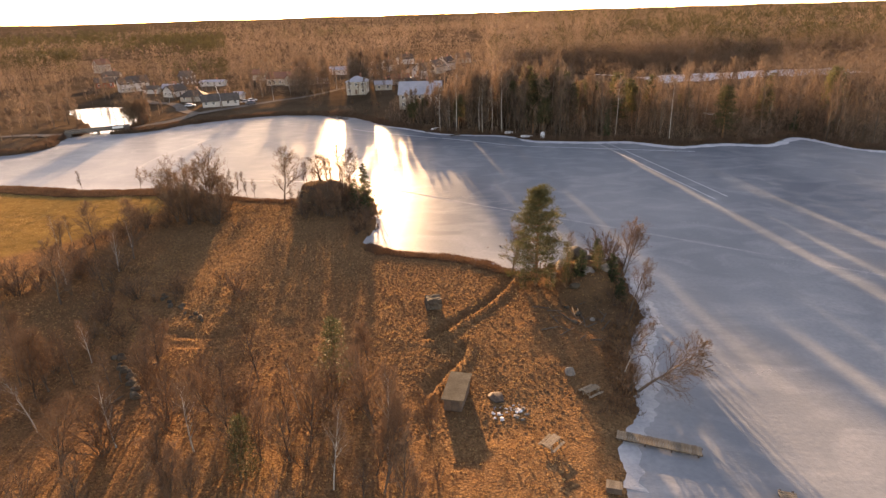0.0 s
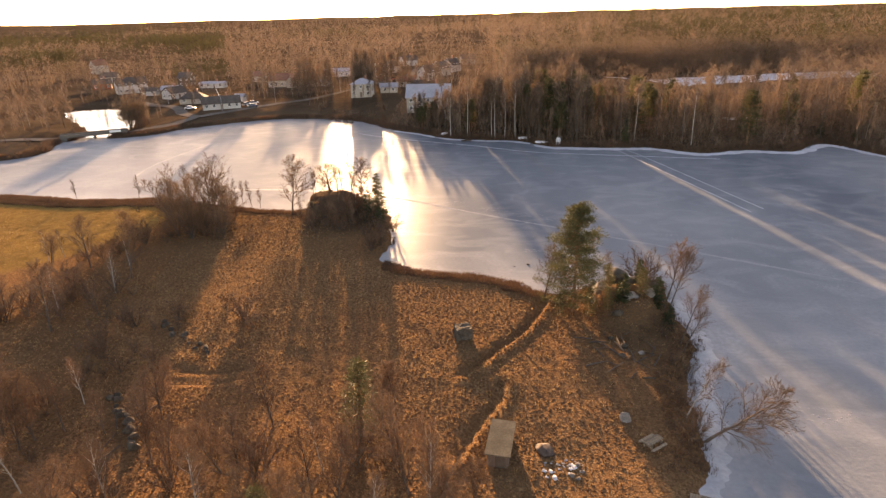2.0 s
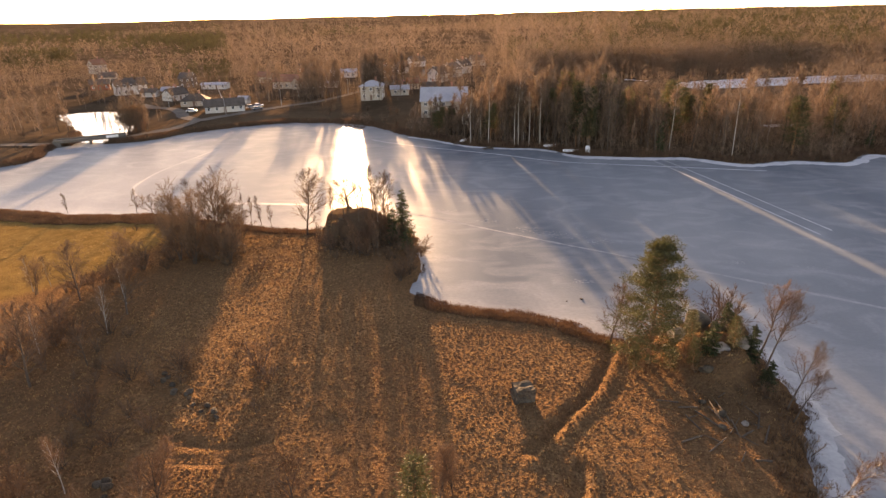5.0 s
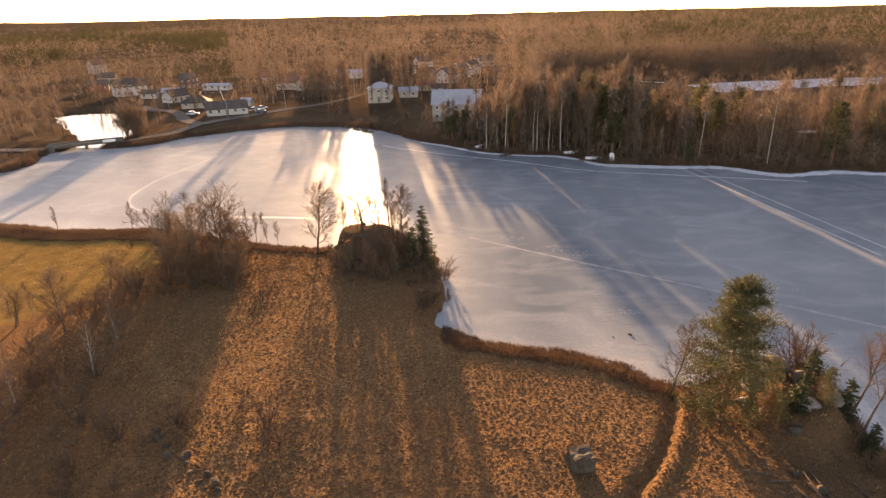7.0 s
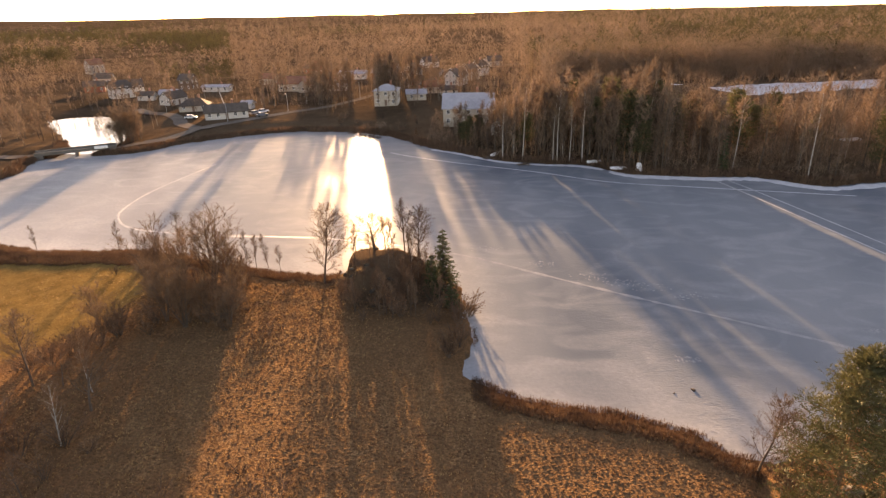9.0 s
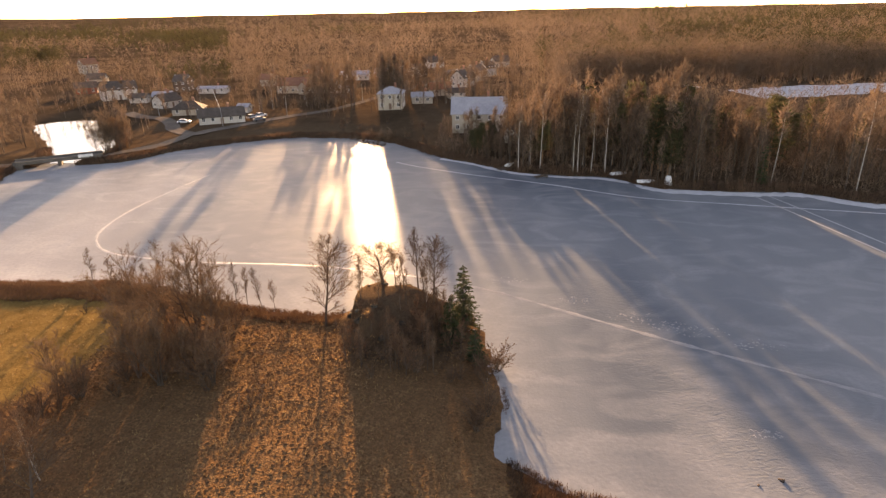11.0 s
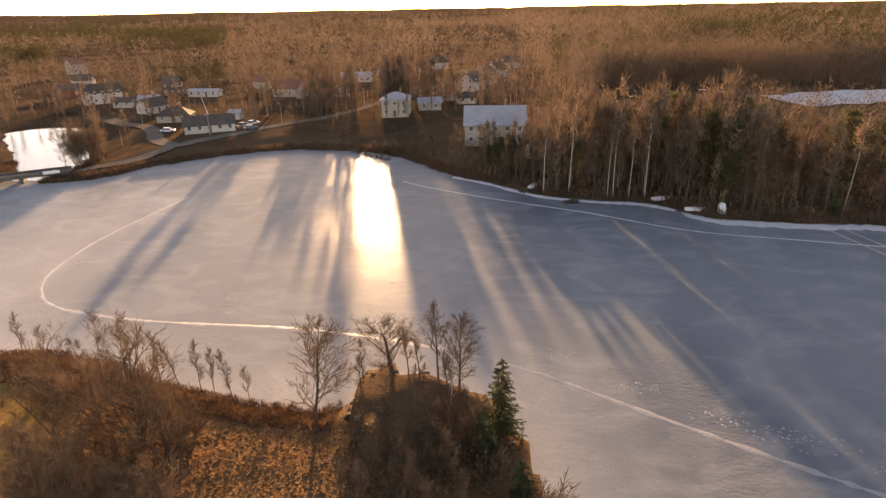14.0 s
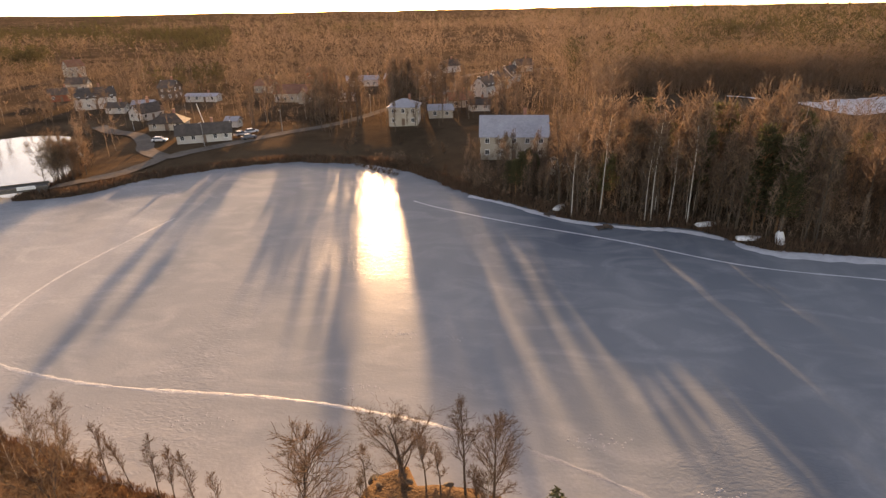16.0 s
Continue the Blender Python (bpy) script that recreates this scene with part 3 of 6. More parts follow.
def fine_tree(name, h, mat_trunk, mat_twig, limbs=18, per=6, low=0.25, angle=0.8, reach=0.34, lift=0.1, stems=1, thick=0.014, twig_r=0.012, tips=4, crown=0.6, label=""):
    """A leafless tree of four orders of branches, thinning out into a haze of twigs."""
    wood, fine = Wood(), Wood()
    for s in range(stems):
        lean = Vector((rnd(-0.05, 0.05), rnd(-0.05, 0.05), 1)) if stems == 1 else Vector((rnd(-0.34, 0.34), rnd(-0.34, 0.34), 1))
        hh = h * (0.93 if s == 0 else rnd(0.6, 0.9))
        pts = wander(Vector((0, 0, -0.25)) + Vector((rnd(-.3, .3), rnd(-.3, .3), 0)) * (stems > 1), lean.normalized(), hh, 10, 0.06, 0.02)
        wood.tube(pts, taper(h * thick / (1 if stems == 1 else 1.5), 0.012, len(pts)), 6)
        for i in range(limbs):
            u = low + (0.98 - low) * (i + random.random()) / limbs
            k = min(int(u * 10), 9)
            p = pts[k].lerp(pts[k + 1], u * 10 - k)
            w = (u - low) / (1 - low)
            ln = hh * reach * (1.06 - w) ** crown * min(1.0, 0.6 + 1.6 * w) * rnd(0.7, 1.15) + 0.25
            way = aside((pts[k + 1] - pts[k]).normalized(), angle * rnd(0.75, 1.2) * (1 - 0.35 * w))
            lp = wander(p, way, ln, 5, 0.13, lift)
            wood.tube(lp, taper(h * thick * 0.36 * (1.1 - 0.75 * w), 0.01, 6), 3)
            for j in range(per):
                v = 0.18 + 0.82 * (j + random.random()) / per
                q = lp[min(int(v * 5), 4)].lerp(lp[min(int(v * 5), 4) + 1], v * 5 - min(int(v * 5), 4))
                w2 = aside((lp[5] - lp[0]).normalized(), rnd(0.45, 0.95))
                l2 = ln * rnd(0.32, 0.6) * (1.15 - 0.55 * v) + 0.15
                sp = wander(q, w2, l2, 2, 0.2, lift)
                fine.tube(sp, taper(twig_r * 1.7, twig_r * 0.7, 3), 3)
                for m in range(per):
                    x = sp[m * 2 // per].lerp(sp[m * 2 // per + 1], random.random())
                    d3 = aside((sp[2] - sp[0]).normalized(), rnd(0.35, 0.85)) + Vector((0, 0, lift))
                    e = x + d3.normalized() * (l2 * rnd(0.3, 0.65) + 0.12)
                    fine.blade(x, e, twig_r)
                    for _ in range(tips):
                        y = x.lerp(e, rnd(0.15, 0.95))
                        fine.blade(y, y + (aside((e - x).normalized(), rnd(0.3, 0.8)) + Vector((0, 0, lift))).normalized() * (l2 * rnd(0.14, 0.34) + 0.1), twig_r * 0.8)
    t = root(name, Matrix(), label, "tree")
    part("trunk", wood.mesh("trunk", mat_trunk), mat_trunk, t)
    part("crown", fine.mesh("crown", mat_twig), mat_twig, t)
    return t


def tiered_pine(name, h, whorls=17, wide=0.27, low=0.2, label="", mat=None, stations=5, needles=30, pad=0.62, blade=0.04):
    """A Scots pine: whorls of upturned branches that carry flat pads of needles, with gaps between them."""
    wood, green = Wood(), Wood()
    pts = wander(Vector((0, 0, -0.3)), Vector((0, 0, 1)), h, 10, 0.025, 0.05)
    wood.tube(pts, taper(h * 0.019, 0.05, len(pts)), 8)
    for i in range(whorls):
        u = low + (0.985 - low) * (i / (whorls - 1)) ** 0.92
        k = min(int(u * 10), 9)
        p = pts[k].lerp(pts[k + 1], u * 10 - k)
        w = (u - low) / (1 - low)
        form = min(1.0, 0.72 + 1.4 * w) * (1.04 - w) ** 0.48
        turn = rnd(0, 6.283)
        count = 6 if w < 0.8 else 5
        for j in range(count):
            if random.random() < 0.1 + 0.22 * (w < 0.25):
                continue
            a = turn + 6.283 * j / count + rnd(-0.35, 0.35)
            ln = max(0.45, h * wide * form * rnd(0.62, 1.12))
            bp = wander(p + Vector((0, 0, rnd(-0.25, 0.25))), Vector((math.cos(a), math.sin(a), rnd(-0.12, 0.2) + 0.45 * w)).normalized(), ln, 4, 0.09, 0.06)
            wood.tube(bp, taper(h * 0.0045, 0.012, 5), 4)
            for m in range(stations):
                v = 0.34 + 0.66 * (m + random.random() * 0.6) / stations
                kk = min(int(v * 4), 3)
                c = bp[kk].lerp(bp[kk + 1], v * 4 - kk)
                side = Vector((-math.sin(a), math.cos(a), 0)) * rnd(-1, 1) * ln * 0.24 * v
                c = c + side + Vector((0, 0, rnd(0.0, 0.2)))
                rad = pad * rnd(0.7, 1.25) * (0.75 + 0.35 * (1 - w))
                for _ in range(needles):
                    o = Vector((rnd(-1, 1), rnd(-1, 1), rnd(-0.4, 0.5)))
                    b0 = c + Vector((o.x * rad, o.y * rad, o.z * rad * 0.62))
                    green.blade(b0, b0 + aside((o + Vector((0, 0, 0.5))).normalized(), 0.6) * rnd(5, 10) * blade, blade)
    t = root(name, Matrix(), label, "tree")
    part("trunk", wood.mesh("trunk", M_PINE_BARK), M_PINE_BARK, t)
    part("crown", green.mesh("crown", mat or M_NEEDLE), mat or M_NEEDLE, t)
    return t


def spruce_tree(name, h, rings=26, per=11, blades=16, base=0.17, label="", mat=None, bl=0.42):
    wood, green = Wood(), Wood()
    pts = wander(Vector((0, 0, -0.3)), Vector((0, 0, 1)), h, 6, 0.015, 0.05)
    wood.tube(pts, taper(h * 0.015, 0.02, len(pts)), 6)
    for i in range(rings):
        u = 0.06 + 0.93 * i / rings
        k = min(int(u * 6), 5)
        p = pts[k].lerp(pts[k + 1], u * 6 - k)
        for j in range(max(4, int(per * (1.05 - u * 0.6)))):
            ln = h * base * (1.03 - u) ** 0.85 * rnd(0.6, 1.15) + 0.12
            a = rnd(0, 6.283)
            way = Vector((math.cos(a), math.sin(a), rnd(-0.35, 0.02))).normalized()
            bp = wander(p, way, ln, 2, 0.08, 0.1)
            wood.spike(p, bp[2], 0.02)
            for m in range(blades):
                q = p.lerp(bp[1], rnd(0.3, 1)) if m % 2 else bp[1].lerp(bp[2], random.random())
                d = aside(way, rnd(0.3, 1.1))
                d.z -= 0.35
                green.blade(q, q + d * bl * rnd(0.5, 1.0) * (0.5 + 0.6 * (1 - u)), 0.06 * bl / 0.42)
    t = root(name, Matrix(), label, "tree")
    part("trunk", wood.mesh("trunk", M_BARK), M_BARK, t)
    part("crown", green.mesh("crown", mat or M_SPRUCE), mat or M_SPRUCE, t)
    return t


def bush(name, h, mat, stems=9, twigs=13, spread=0.6, r=0.02, label=""):
    wood, fine = Wood(), Wood()
    for i in range(stems):
        way = Vector((rnd(-1, 1) * spread, rnd(-1, 1) * spread, 1)).normalized()
        lp = wander(Vector((rnd(-.3, .3), rnd(-.3, .3), -0.1)), way, h * rnd(0.6, 1.05), 4, 0.14, 0.05)
        wood.tube(lp, taper(0.035 * h / 3, 0.01, 5), 3)
        for j in range(twigs):
            v = rnd(0.25, 1)
            kk = min(int(v * 4), 3)
            q = lp[kk].lerp(lp[kk + 1], v * 4 - kk)
            e = q + aside((lp[kk + 1] - lp[kk]).normalized(), rnd(0.4, 0.95)) * h * rnd(0.12, 0.3)
            fine.spike(q, e, r)
            for _ in range(2):
                x = q.lerp(e, rnd(0.3, 0.9))
                fine.blade(x, x + aside((e - q).normalized(), rnd(0.4, 0.9)) * h * rnd(0.06, 0.14), r * 0.95)
    t = root(name, Matrix(), label, "bush")
    part("stem", wood.mesh("stem", M_BARK), M_BARK, t)
    part("crown", fine.mesh("crown", mat), mat, t)
    return t


def plume_tree(name, h, mat_trunk, mat_twig, label, limbs=8, sprays=260, low=0.18, wide=0.2, thick=0.011, slim=0.052, tuft=0.08, limb=0.34):
    """A leafless tree seen from far off: stem, limbs, and a crown of upright sprays."""
    wood, fine = Wood(), Wood()
    pts = wander(Vector((0, 0, -0.3)), Vector((rnd(-0.06, 0.06), rnd(-0.06, 0.06), 1)).normalized(), h * 0.95, 6, 0.05, 0.03)
    wood.tube(pts, taper(h * thick, 0.02, 7), 5)
    tips = []
    for i in range(limbs):
        u = low + (0.9 - low) * (i + random.random()) / limbs
        k = min(int(u * 6), 5)
        p = pts[k].lerp(pts[k + 1], u * 6 - k)
        ln = h * wide * (1.15 - 0.8 * u) * rnd(0.9, 1.5)
        lp = wander(p, aside(Vector((0, 0, 1)), rnd(0.5, 0.85)), ln, 3, 0.12, 0.12)
        wood.tube(lp, taper(h * thick * limb, 0.012, 4), 3)
        tips.append(lp)
    for i in range(sprays):
        lp = tips[i % limbs]
        c = lp[0].lerp(lp[3], rnd(0.15, 1.1)) if i % 5 else pts[6 - i % 2].lerp(pts[5], random.random())
        c = c + Vector((rnd(-1, 1), rnd(-1, 1), rnd(-1, 1))) * h * 0.045
        fine.blade(c, c + Vector((rnd(-0.8, 0.8), rnd(-0.8, 0.8), rnd(0.0, 1.0))) * h * tuft * rnd(0.6, 1.4), slim)
    t = root(name, Matrix(), label, "tree")
    part("trunk", wood.mesh("trunk", mat_trunk), mat_trunk, t)
    part("crown", fine.mesh("crown", mat_twig), mat_twig, t)
    return t


class Kinds:
    """Gives the first plant itself, and copies after that."""

    def __init__(self, plants):
        self.plants, self.used = plants, set()

    def put(self, i, m, label="", group=""):
        i %= len(self.plants)
        p = self.plants[i]
        if i in self.used:
            p = copy_thing(p, m)
        else:
            self.used.add(i)
            p.matrix_basis = m
        return tagged(p, label, "", group)


def stand(x, y, size=1.0, lean=(0, 0), turn=None, wide=1.0):
    turn = rnd(0, 360) if turn is None else turn
    return pose(x, y, ground_at(x, y), lean[0], lean[1], 0) @ pose(0, 0, 0, 0, 0, turn) @ Matrix.Diagonal((size * wide, size * wide, size, 1))


random.seed(7)
# plants are built 10 m high (bushes 3 m) and scaled
near_bare = Kinds([fine_tree("bare_tree", 10, M_BARK, M_TWIG, 26, 6, 0.18, 0.85, 0.36, 0.07, twig_r=0.014, tips=4, label="leafless brown deciduous tree on the meadow"),
                   fine_tree("bare_tree", 10, M_BARK, M_TWIG, 20, 5, 0.35, 0.75, 0.28, 0.13, twig_r=0.014, label="slender leafless deciduous tree with upright twigs"),
                   fine_tree("bare_tree", 10, M_BARK, M_TWIG_RED, 16, 6, 0.25, 1.0, 0.44, 0.08, twig_r=0.014, label="broad leafless tree with a reddish crown")])
near_birch = Kinds([fine_tree("birch_tree", 10, M_BIRCH, M_TWIG_RED, 20, 5, 0.28, 0.6, 0.27, 0.06, thick=0.010, label="thin young birch with white bark, leafless"),
                    fine_tree("birch_tree", 10, M_BIRCH, M_TWIG, 20, 5, 0.2, 0.65, 0.3, 0.06, thick=0.011, label="leafless birch with a pale trunk")])
near_multi = Kinds([fine_tree("bare_tree", 10, M_BARK, M_TWIG_PALE, 10, 5, 0.25, 0.95, 0.42, 0.08, stems=6, crown=0.4, twig_r=0.014, label="large many-stemmed leafless willow"),
                    fine_tree("bare_tree", 10, M_BARK, M_TWIG_PALE, 10, 5, 0.28, 0.9, 0.42, 0.08, stems=5, crown=0.4, twig_r=0.014, label="many-stemmed leafless alder in the hedge")])
thin_tree = Kinds([fine_tree("sapling", 6, M_BARK, M_TWIG, 16, 5, 0.25, 0.7, 0.24, 0.1, thick=0.013, tips=2, twig_r=0.012, label="thin leafless sapling by the shore"),
                   fine_tree("sapling", 6, M_BARK, M_TWIG, 15, 5, 0.35, 0.75, 0.26, 0.12, thick=0.013, tips=2, twig_r=0.012, label="small leafless alder by the shore")])
round_oak = Kinds([fine_tree("oak_tree", 10, M_BARK, M_TWIG, 19, 8, 0.06, 1.1, 0.7, 0.1, thick=0.03, crown=0.6, tips=4, twig_r=0.012, label="gnarled leafless oak with a rounded crown")])
front_bare = Kinds([fine_tree("bare_tree", 10, M_BARK, M_TWIG, 18, 6, 0.22, 0.7, 0.36, 0.1, twig_r=0.012, label="young leafless tree at the wood's edge"),
                    fine_tree("bare_tree", 10, M_BARK, M_TWIG_RED, 16, 6, 0.15, 0.75, 0.34, 0.1, stems=2, twig_r=0.012, label="young forked leafless tree at the wood's edge")])
bushes = Kinds([bush("bush", 3, M_TWIG, label="dense leafless brown thicket bush"), bush("bush", 3, M_TWIG_RED, 13, 14, 0.75, label="leafless reddish willow bush"),
                bush("bush", 3, M_TWIG_PALE, 13, 14, 0.85, label="pale leafless brushwood on the meadow")])

shore_tree = Kinds([fine_tree("bare_tree", 10, M_BARK, M_TWIG_RED, 14, 6, 0.42, 0.75, 0.36, 0.1, thick=0.014, label="tall leafless shore tree with a long bare trunk")])

# trees along the near shore: x, y, height
for i, (x, y, h) in enumerate(((-74.5, 118.0, 4.6), (-70.5, 116.5, 3.6), (-55.5, 113.0, 6.0), (-53.2, 112.6, 6.8), (-50.8, 112.2, 5.6), (-49.0, 111.4, 6.6), (-46.8, 110.9, 5.6), (-45.0, 110.4, 5.2), (-88, 117.2, 4.4), (-66, 115.2, 4.2))):
    thin_tree.put(i, stand(x, y, h / 4.9, (0, rnd(-9, 4)), wide=0.85), group="saplings along the shore")
near_birch.put(1, stand(-61.5, 113.2, 0.86), "leafless clump birch at the reed edge")
near_birch.put(0, stand(-59.8, 113.6, 0.8), "leafless clump birch at the reed edge")
near_birch.put(1, stand(-63.2, 112.8, 0.62), "small leafless birch at the reed edge")
near_bare.put(0, stand(-37.2, 106.3, 1.17, turn=150, wide=1.1), "tall leafless birch-like tree beside the rocky knoll")
round_oak.put(0, stand(-30.8, 111.4, 0.5, wide=1.75), "gnarled leafless oak on top of the rocky knoll")
near_bare.put(1, stand(-26.2, 110.4, 0.78, wide=1.0), "slim leafless tree on the rocky knoll")
near_bare.put(0, stand(-24.2, 109.8, 0.7, wide=1.0), "leafless tree on the rocky knoll")
near_bare.put(1, stand(-27.9, 109.6, 0.66, wide=0.9), "slim leafless tree on the rocky knoll")
near_bare.put(1, stand(-29.0, 110.2, 0.72, wide=1.0), "slim leafless tree on the rocky knoll")
near_bare.put(1, stand(-25.2, 108.4, 0.74, wide=1.0), "slim leafless tree on the rocky knoll")
near_birch.put(1, stand(-24.9, 107.2, 0.8), "leafless tree on the rocky knoll's slope")
thin_tree.put(0, stand(-33.4, 110.4, 0.8), "small crooked leafless tree on the knoll's edge")
near_bare.put(2, stand(-22.4, 104.4, 0.62), "leafless tree below the rocky knoll")
for i in range(34):
    thin_tree.put(i, stand(rnd(-33, -19.5), rnd(96, 107), rnd(0.6, 1.05)), "thin leafless sapling below the knoll")
big_spruce = spruce_tree("spruce_tree", 11.5, 34, 13, 18, 0.15, "dark green spruce at the edge of the knoll")
big_spruce.matrix_basis = stand(-20.4, 106.2, 0.72, wide=1.75)
small_spruce = spruce_tree("spruce_tree", 5, 18, 10, 14, 0.2, "young dark green spruce")
for i, (x, y, h) in enumerate(((-21.8, 103.2, 6.2), (-18.9, 99.2, 3.4), (16.4, 66.4, 3.2), (20.6, 66.6, 3.4), (21.2, 63.4, 2.8), (19.2, 69.8, 3.0))):
    if h:
        m = stand(x, y, h / 5, wide=1.2)
        if i == 0:
            small_spruce.matrix_basis = m
        else:
            copy_thing(small_spruce, m)
pine = tiered_pine("pine_tree", 14.3, whorls=21, wide=0.37, low=0.1, pad=0.74, stations=6, needles=42, label="tall green Scots pine on the rocky point")
pine.matrix_basis = stand(10.6, 67.5, 0.97)
young_pine = tiered_pine("pine_tree", 9, 13, 0.24, 0.12, "young yellow-green pine among bare trees", stations=4, needles=14, pad=0.5)
young_pine.matrix_basis = stand(-12.0, 43.6, 0.85, wide=1.2)
for x, y, s in ((-16.6, 30.5, 0.8), (14.8, 67.6, 0.5), (18.6, 66.2, 0.5), (12.4, 66.0, 0.5), (8.8, 66.2, 0.4), (14.4, 65.2, 0.42)):
    copy_thing(young_pine, stand(x, y, s))

# the point with the pine
near_bare.put(0, stand(7.6, 72.0, 0.68), "leafless shore tree beside the pine")
near_bare.put(2, stand(10.8, 73.0, 0.72), "leafless shore tree beside the pine")
thin_tree.put(1, stand(16.4, 75.4, 1.15), "leafless shore tree beside the pine")
bushes.put(1, stand(22.3, 76.8, 1.6), "tall reddish leafless bush on the tip of the point")
bushes.put(1, stand(20.4, 74.4, 1.1), "reddish leafless bush on the point")
shore_tree.put(0, stand(21.8, 67.4, 0.95, (0, 8), 20), "forked leafless tree leaning over the ice")
shore_tree.put(0, stand(21.5, 65.0, 0.98, (0, 12), 140), "leafless tree leaning over the ice")
shore_tree.put(0, stand(21.7, 60.2, 0.78, (0, 12), 80), "leafless tree leaning over the ice")
shore_tree.put(0, stand(21.5, 58.6, 0.62, (0, 20), 220), "leafless tree leaning over the ice")
near_birch.put(0, stand(18.2, 47.2, 0.95, (0, 13)), "pale birch leaning out over the shore")
near_bare.put(0, stand(18.9, 44.2, 0.76, (0, 38), 40, 1.15), "leafless tree leaning far out over the ice")
bushes.put(0, stand(19.0, 49.5, 0.9)), bushes.put(1, stand(18.0, 44.5, 0.7)), bushes.put(0, stand(20.8, 54.5, 0.8))

# hedge and thickets on the meadow's west side
for i, (x, y, s) in enumerate(((-52.0, 103.4, 1.25), (-56.5, 105.5, 0.9), (-60.5, 104.0, 0.8), (-49.0, 96.0, 0.75), (-54.5, 95.0, 0.7), (-69.5, 83, 0.6), (-47.5, 100.5, 0.75), (-57.0, 98.5, 0.8), (-51.5, 93.5, 0.7), (-62.0, 93.0, 0.65), (-46.0, 94.0, 0.6), (-59.5, 89.5, 0.6))):
    near_multi.put(i, stand(x, y, s))
for i in range(32):
    u = i / 40
    x, y = -49 - 21 * u + random.gauss(0, 1.0), 101.5 - 22 * u + random.gauss(0, 1.4)
    bushes.put(i, stand(x, y, rnd(0.4, 0.85)))
for i in range(22):
    x, y = random.gauss(-51.5, 4.2), random.gauss(97.5, 4.5)
    bushes.put(2 if i % 3 else 1, stand(x, y, rnd(0.6, 1.1)))
for i in range(16):
    x, y = rnd(-70, -58), rnd(108, 116)
    bushes.put(i, stand(x, y, rnd(0.4, 0.8)))
for i in range(30):
    x, y = random.gauss(-58, 7), random.gauss(67, 5)
    bushes.put(i, stand(x, y, rnd(0.5, 1.15)))
for i in range(14):
    x, y = rnd(-84, -50), rnd(55, 86)
    (near_birch if i % 2 else near_bare).put(i, stand(x, y, rnd(0.55, 0.85), (rnd(-5, 5), rnd(-8, 8))))
for i in range(26):
    x, y = random.gauss(-41, 6), random.gauss(58, 7)
    bushes.put(i + 1, stand(x, y, rnd(0.45, 1.1)))
for i in range(24):
    bushes.put(2 if i % 2 else 0, stand(rnd(-50, -38.5), rnd(90, 106), rnd(0.3, 0.65)))
for i in range(12):
    bushes.put(i, stand(rnd(-26, -18.5), rnd(100, 109), rnd(0.4, 0.8)))
for i in range(14):
    a, q = rnd(0, 6.283), math.sqrt(rnd(0, 1))
    bushes.put(i % 3, stand(-27.5 + math.cos(a) * 6.5 * q, 106.5 + math.sin(a) * 5.5 * q, rnd(0.15, 0.3)))
# young wood in the foreground
FRONT = ((-5.0, 32.5, 0.98), (-6.8, 36.5, 0.85), (-20.6, 44.5, 0.72), (-30.0, 34.0, 0.8), (-27.0, 37.5, 0.7), (-33.0, 30.5, 0.85), (-39.0, 36.0, 0.8), (-43.0, 41.0, 0.75), (-46.0, 33.0, 0.9), (-22.5, 33.5, 0.8), (-17.0, 30.5, 0.85), (-12.5, 34.5, 0.75), (-9.0, 29.5, 0.9), (-37.0, 28.0, 0.9),
         (-3.0, 27.5, 0.8), (-14.5, 39.0, 0.7), (-49.0, 47.0, 0.8), (-53.0, 40.0, 0.8), (-41.0, 47.5, 0.62), (-1.6, 36.0, 0.6), (-25.5, 42.0, 0.55))
for i, (x, y, s) in enumerate(FRONT):
    (front_bare if i % 3 else near_birch).put(i, stand(x, y, s * 1.12, (rnd(-4, 4), rnd(-6, 6)), wide=1.0))
placed = 0
while placed < 46:
    x, y = rnd(-52, 2), rnd(24, 50)
    if x > -6 + 0.3 * (40 - y) or (y > 42 and -30 < x < -14):
        continue
    front_bare.put(placed, stand(x, y, rnd(0.5, 0.95), (rnd(-5, 5), rnd(-5, 5))), group="young trees of the foreground wood")
    placed += 1
for i in range(26):
    bushes.put(i, stand(rnd(-50, 2), rnd(24, 40), rnd(0.5, 1.2)))
for i in range(22):
    bushes.put(i, stand(rnd(13, 22), rnd(55, 72), rnd(0.25, 0.5)))
for i in range(12):
    bushes.put(i, stand(rnd(-35, -31), rnd(98, 106), rnd(0.25, 0.5)))
for i in range(24):
    bushes.put(i, stand(rnd(-31, -18), rnd(95, 104), rnd(0.3, 0.65)))
for i in range(12):
    bushes.put(1 + i % 2, stand(rnd(-19.5, -16.5), rnd(86, 100), rnd(0.4, 0.8)))

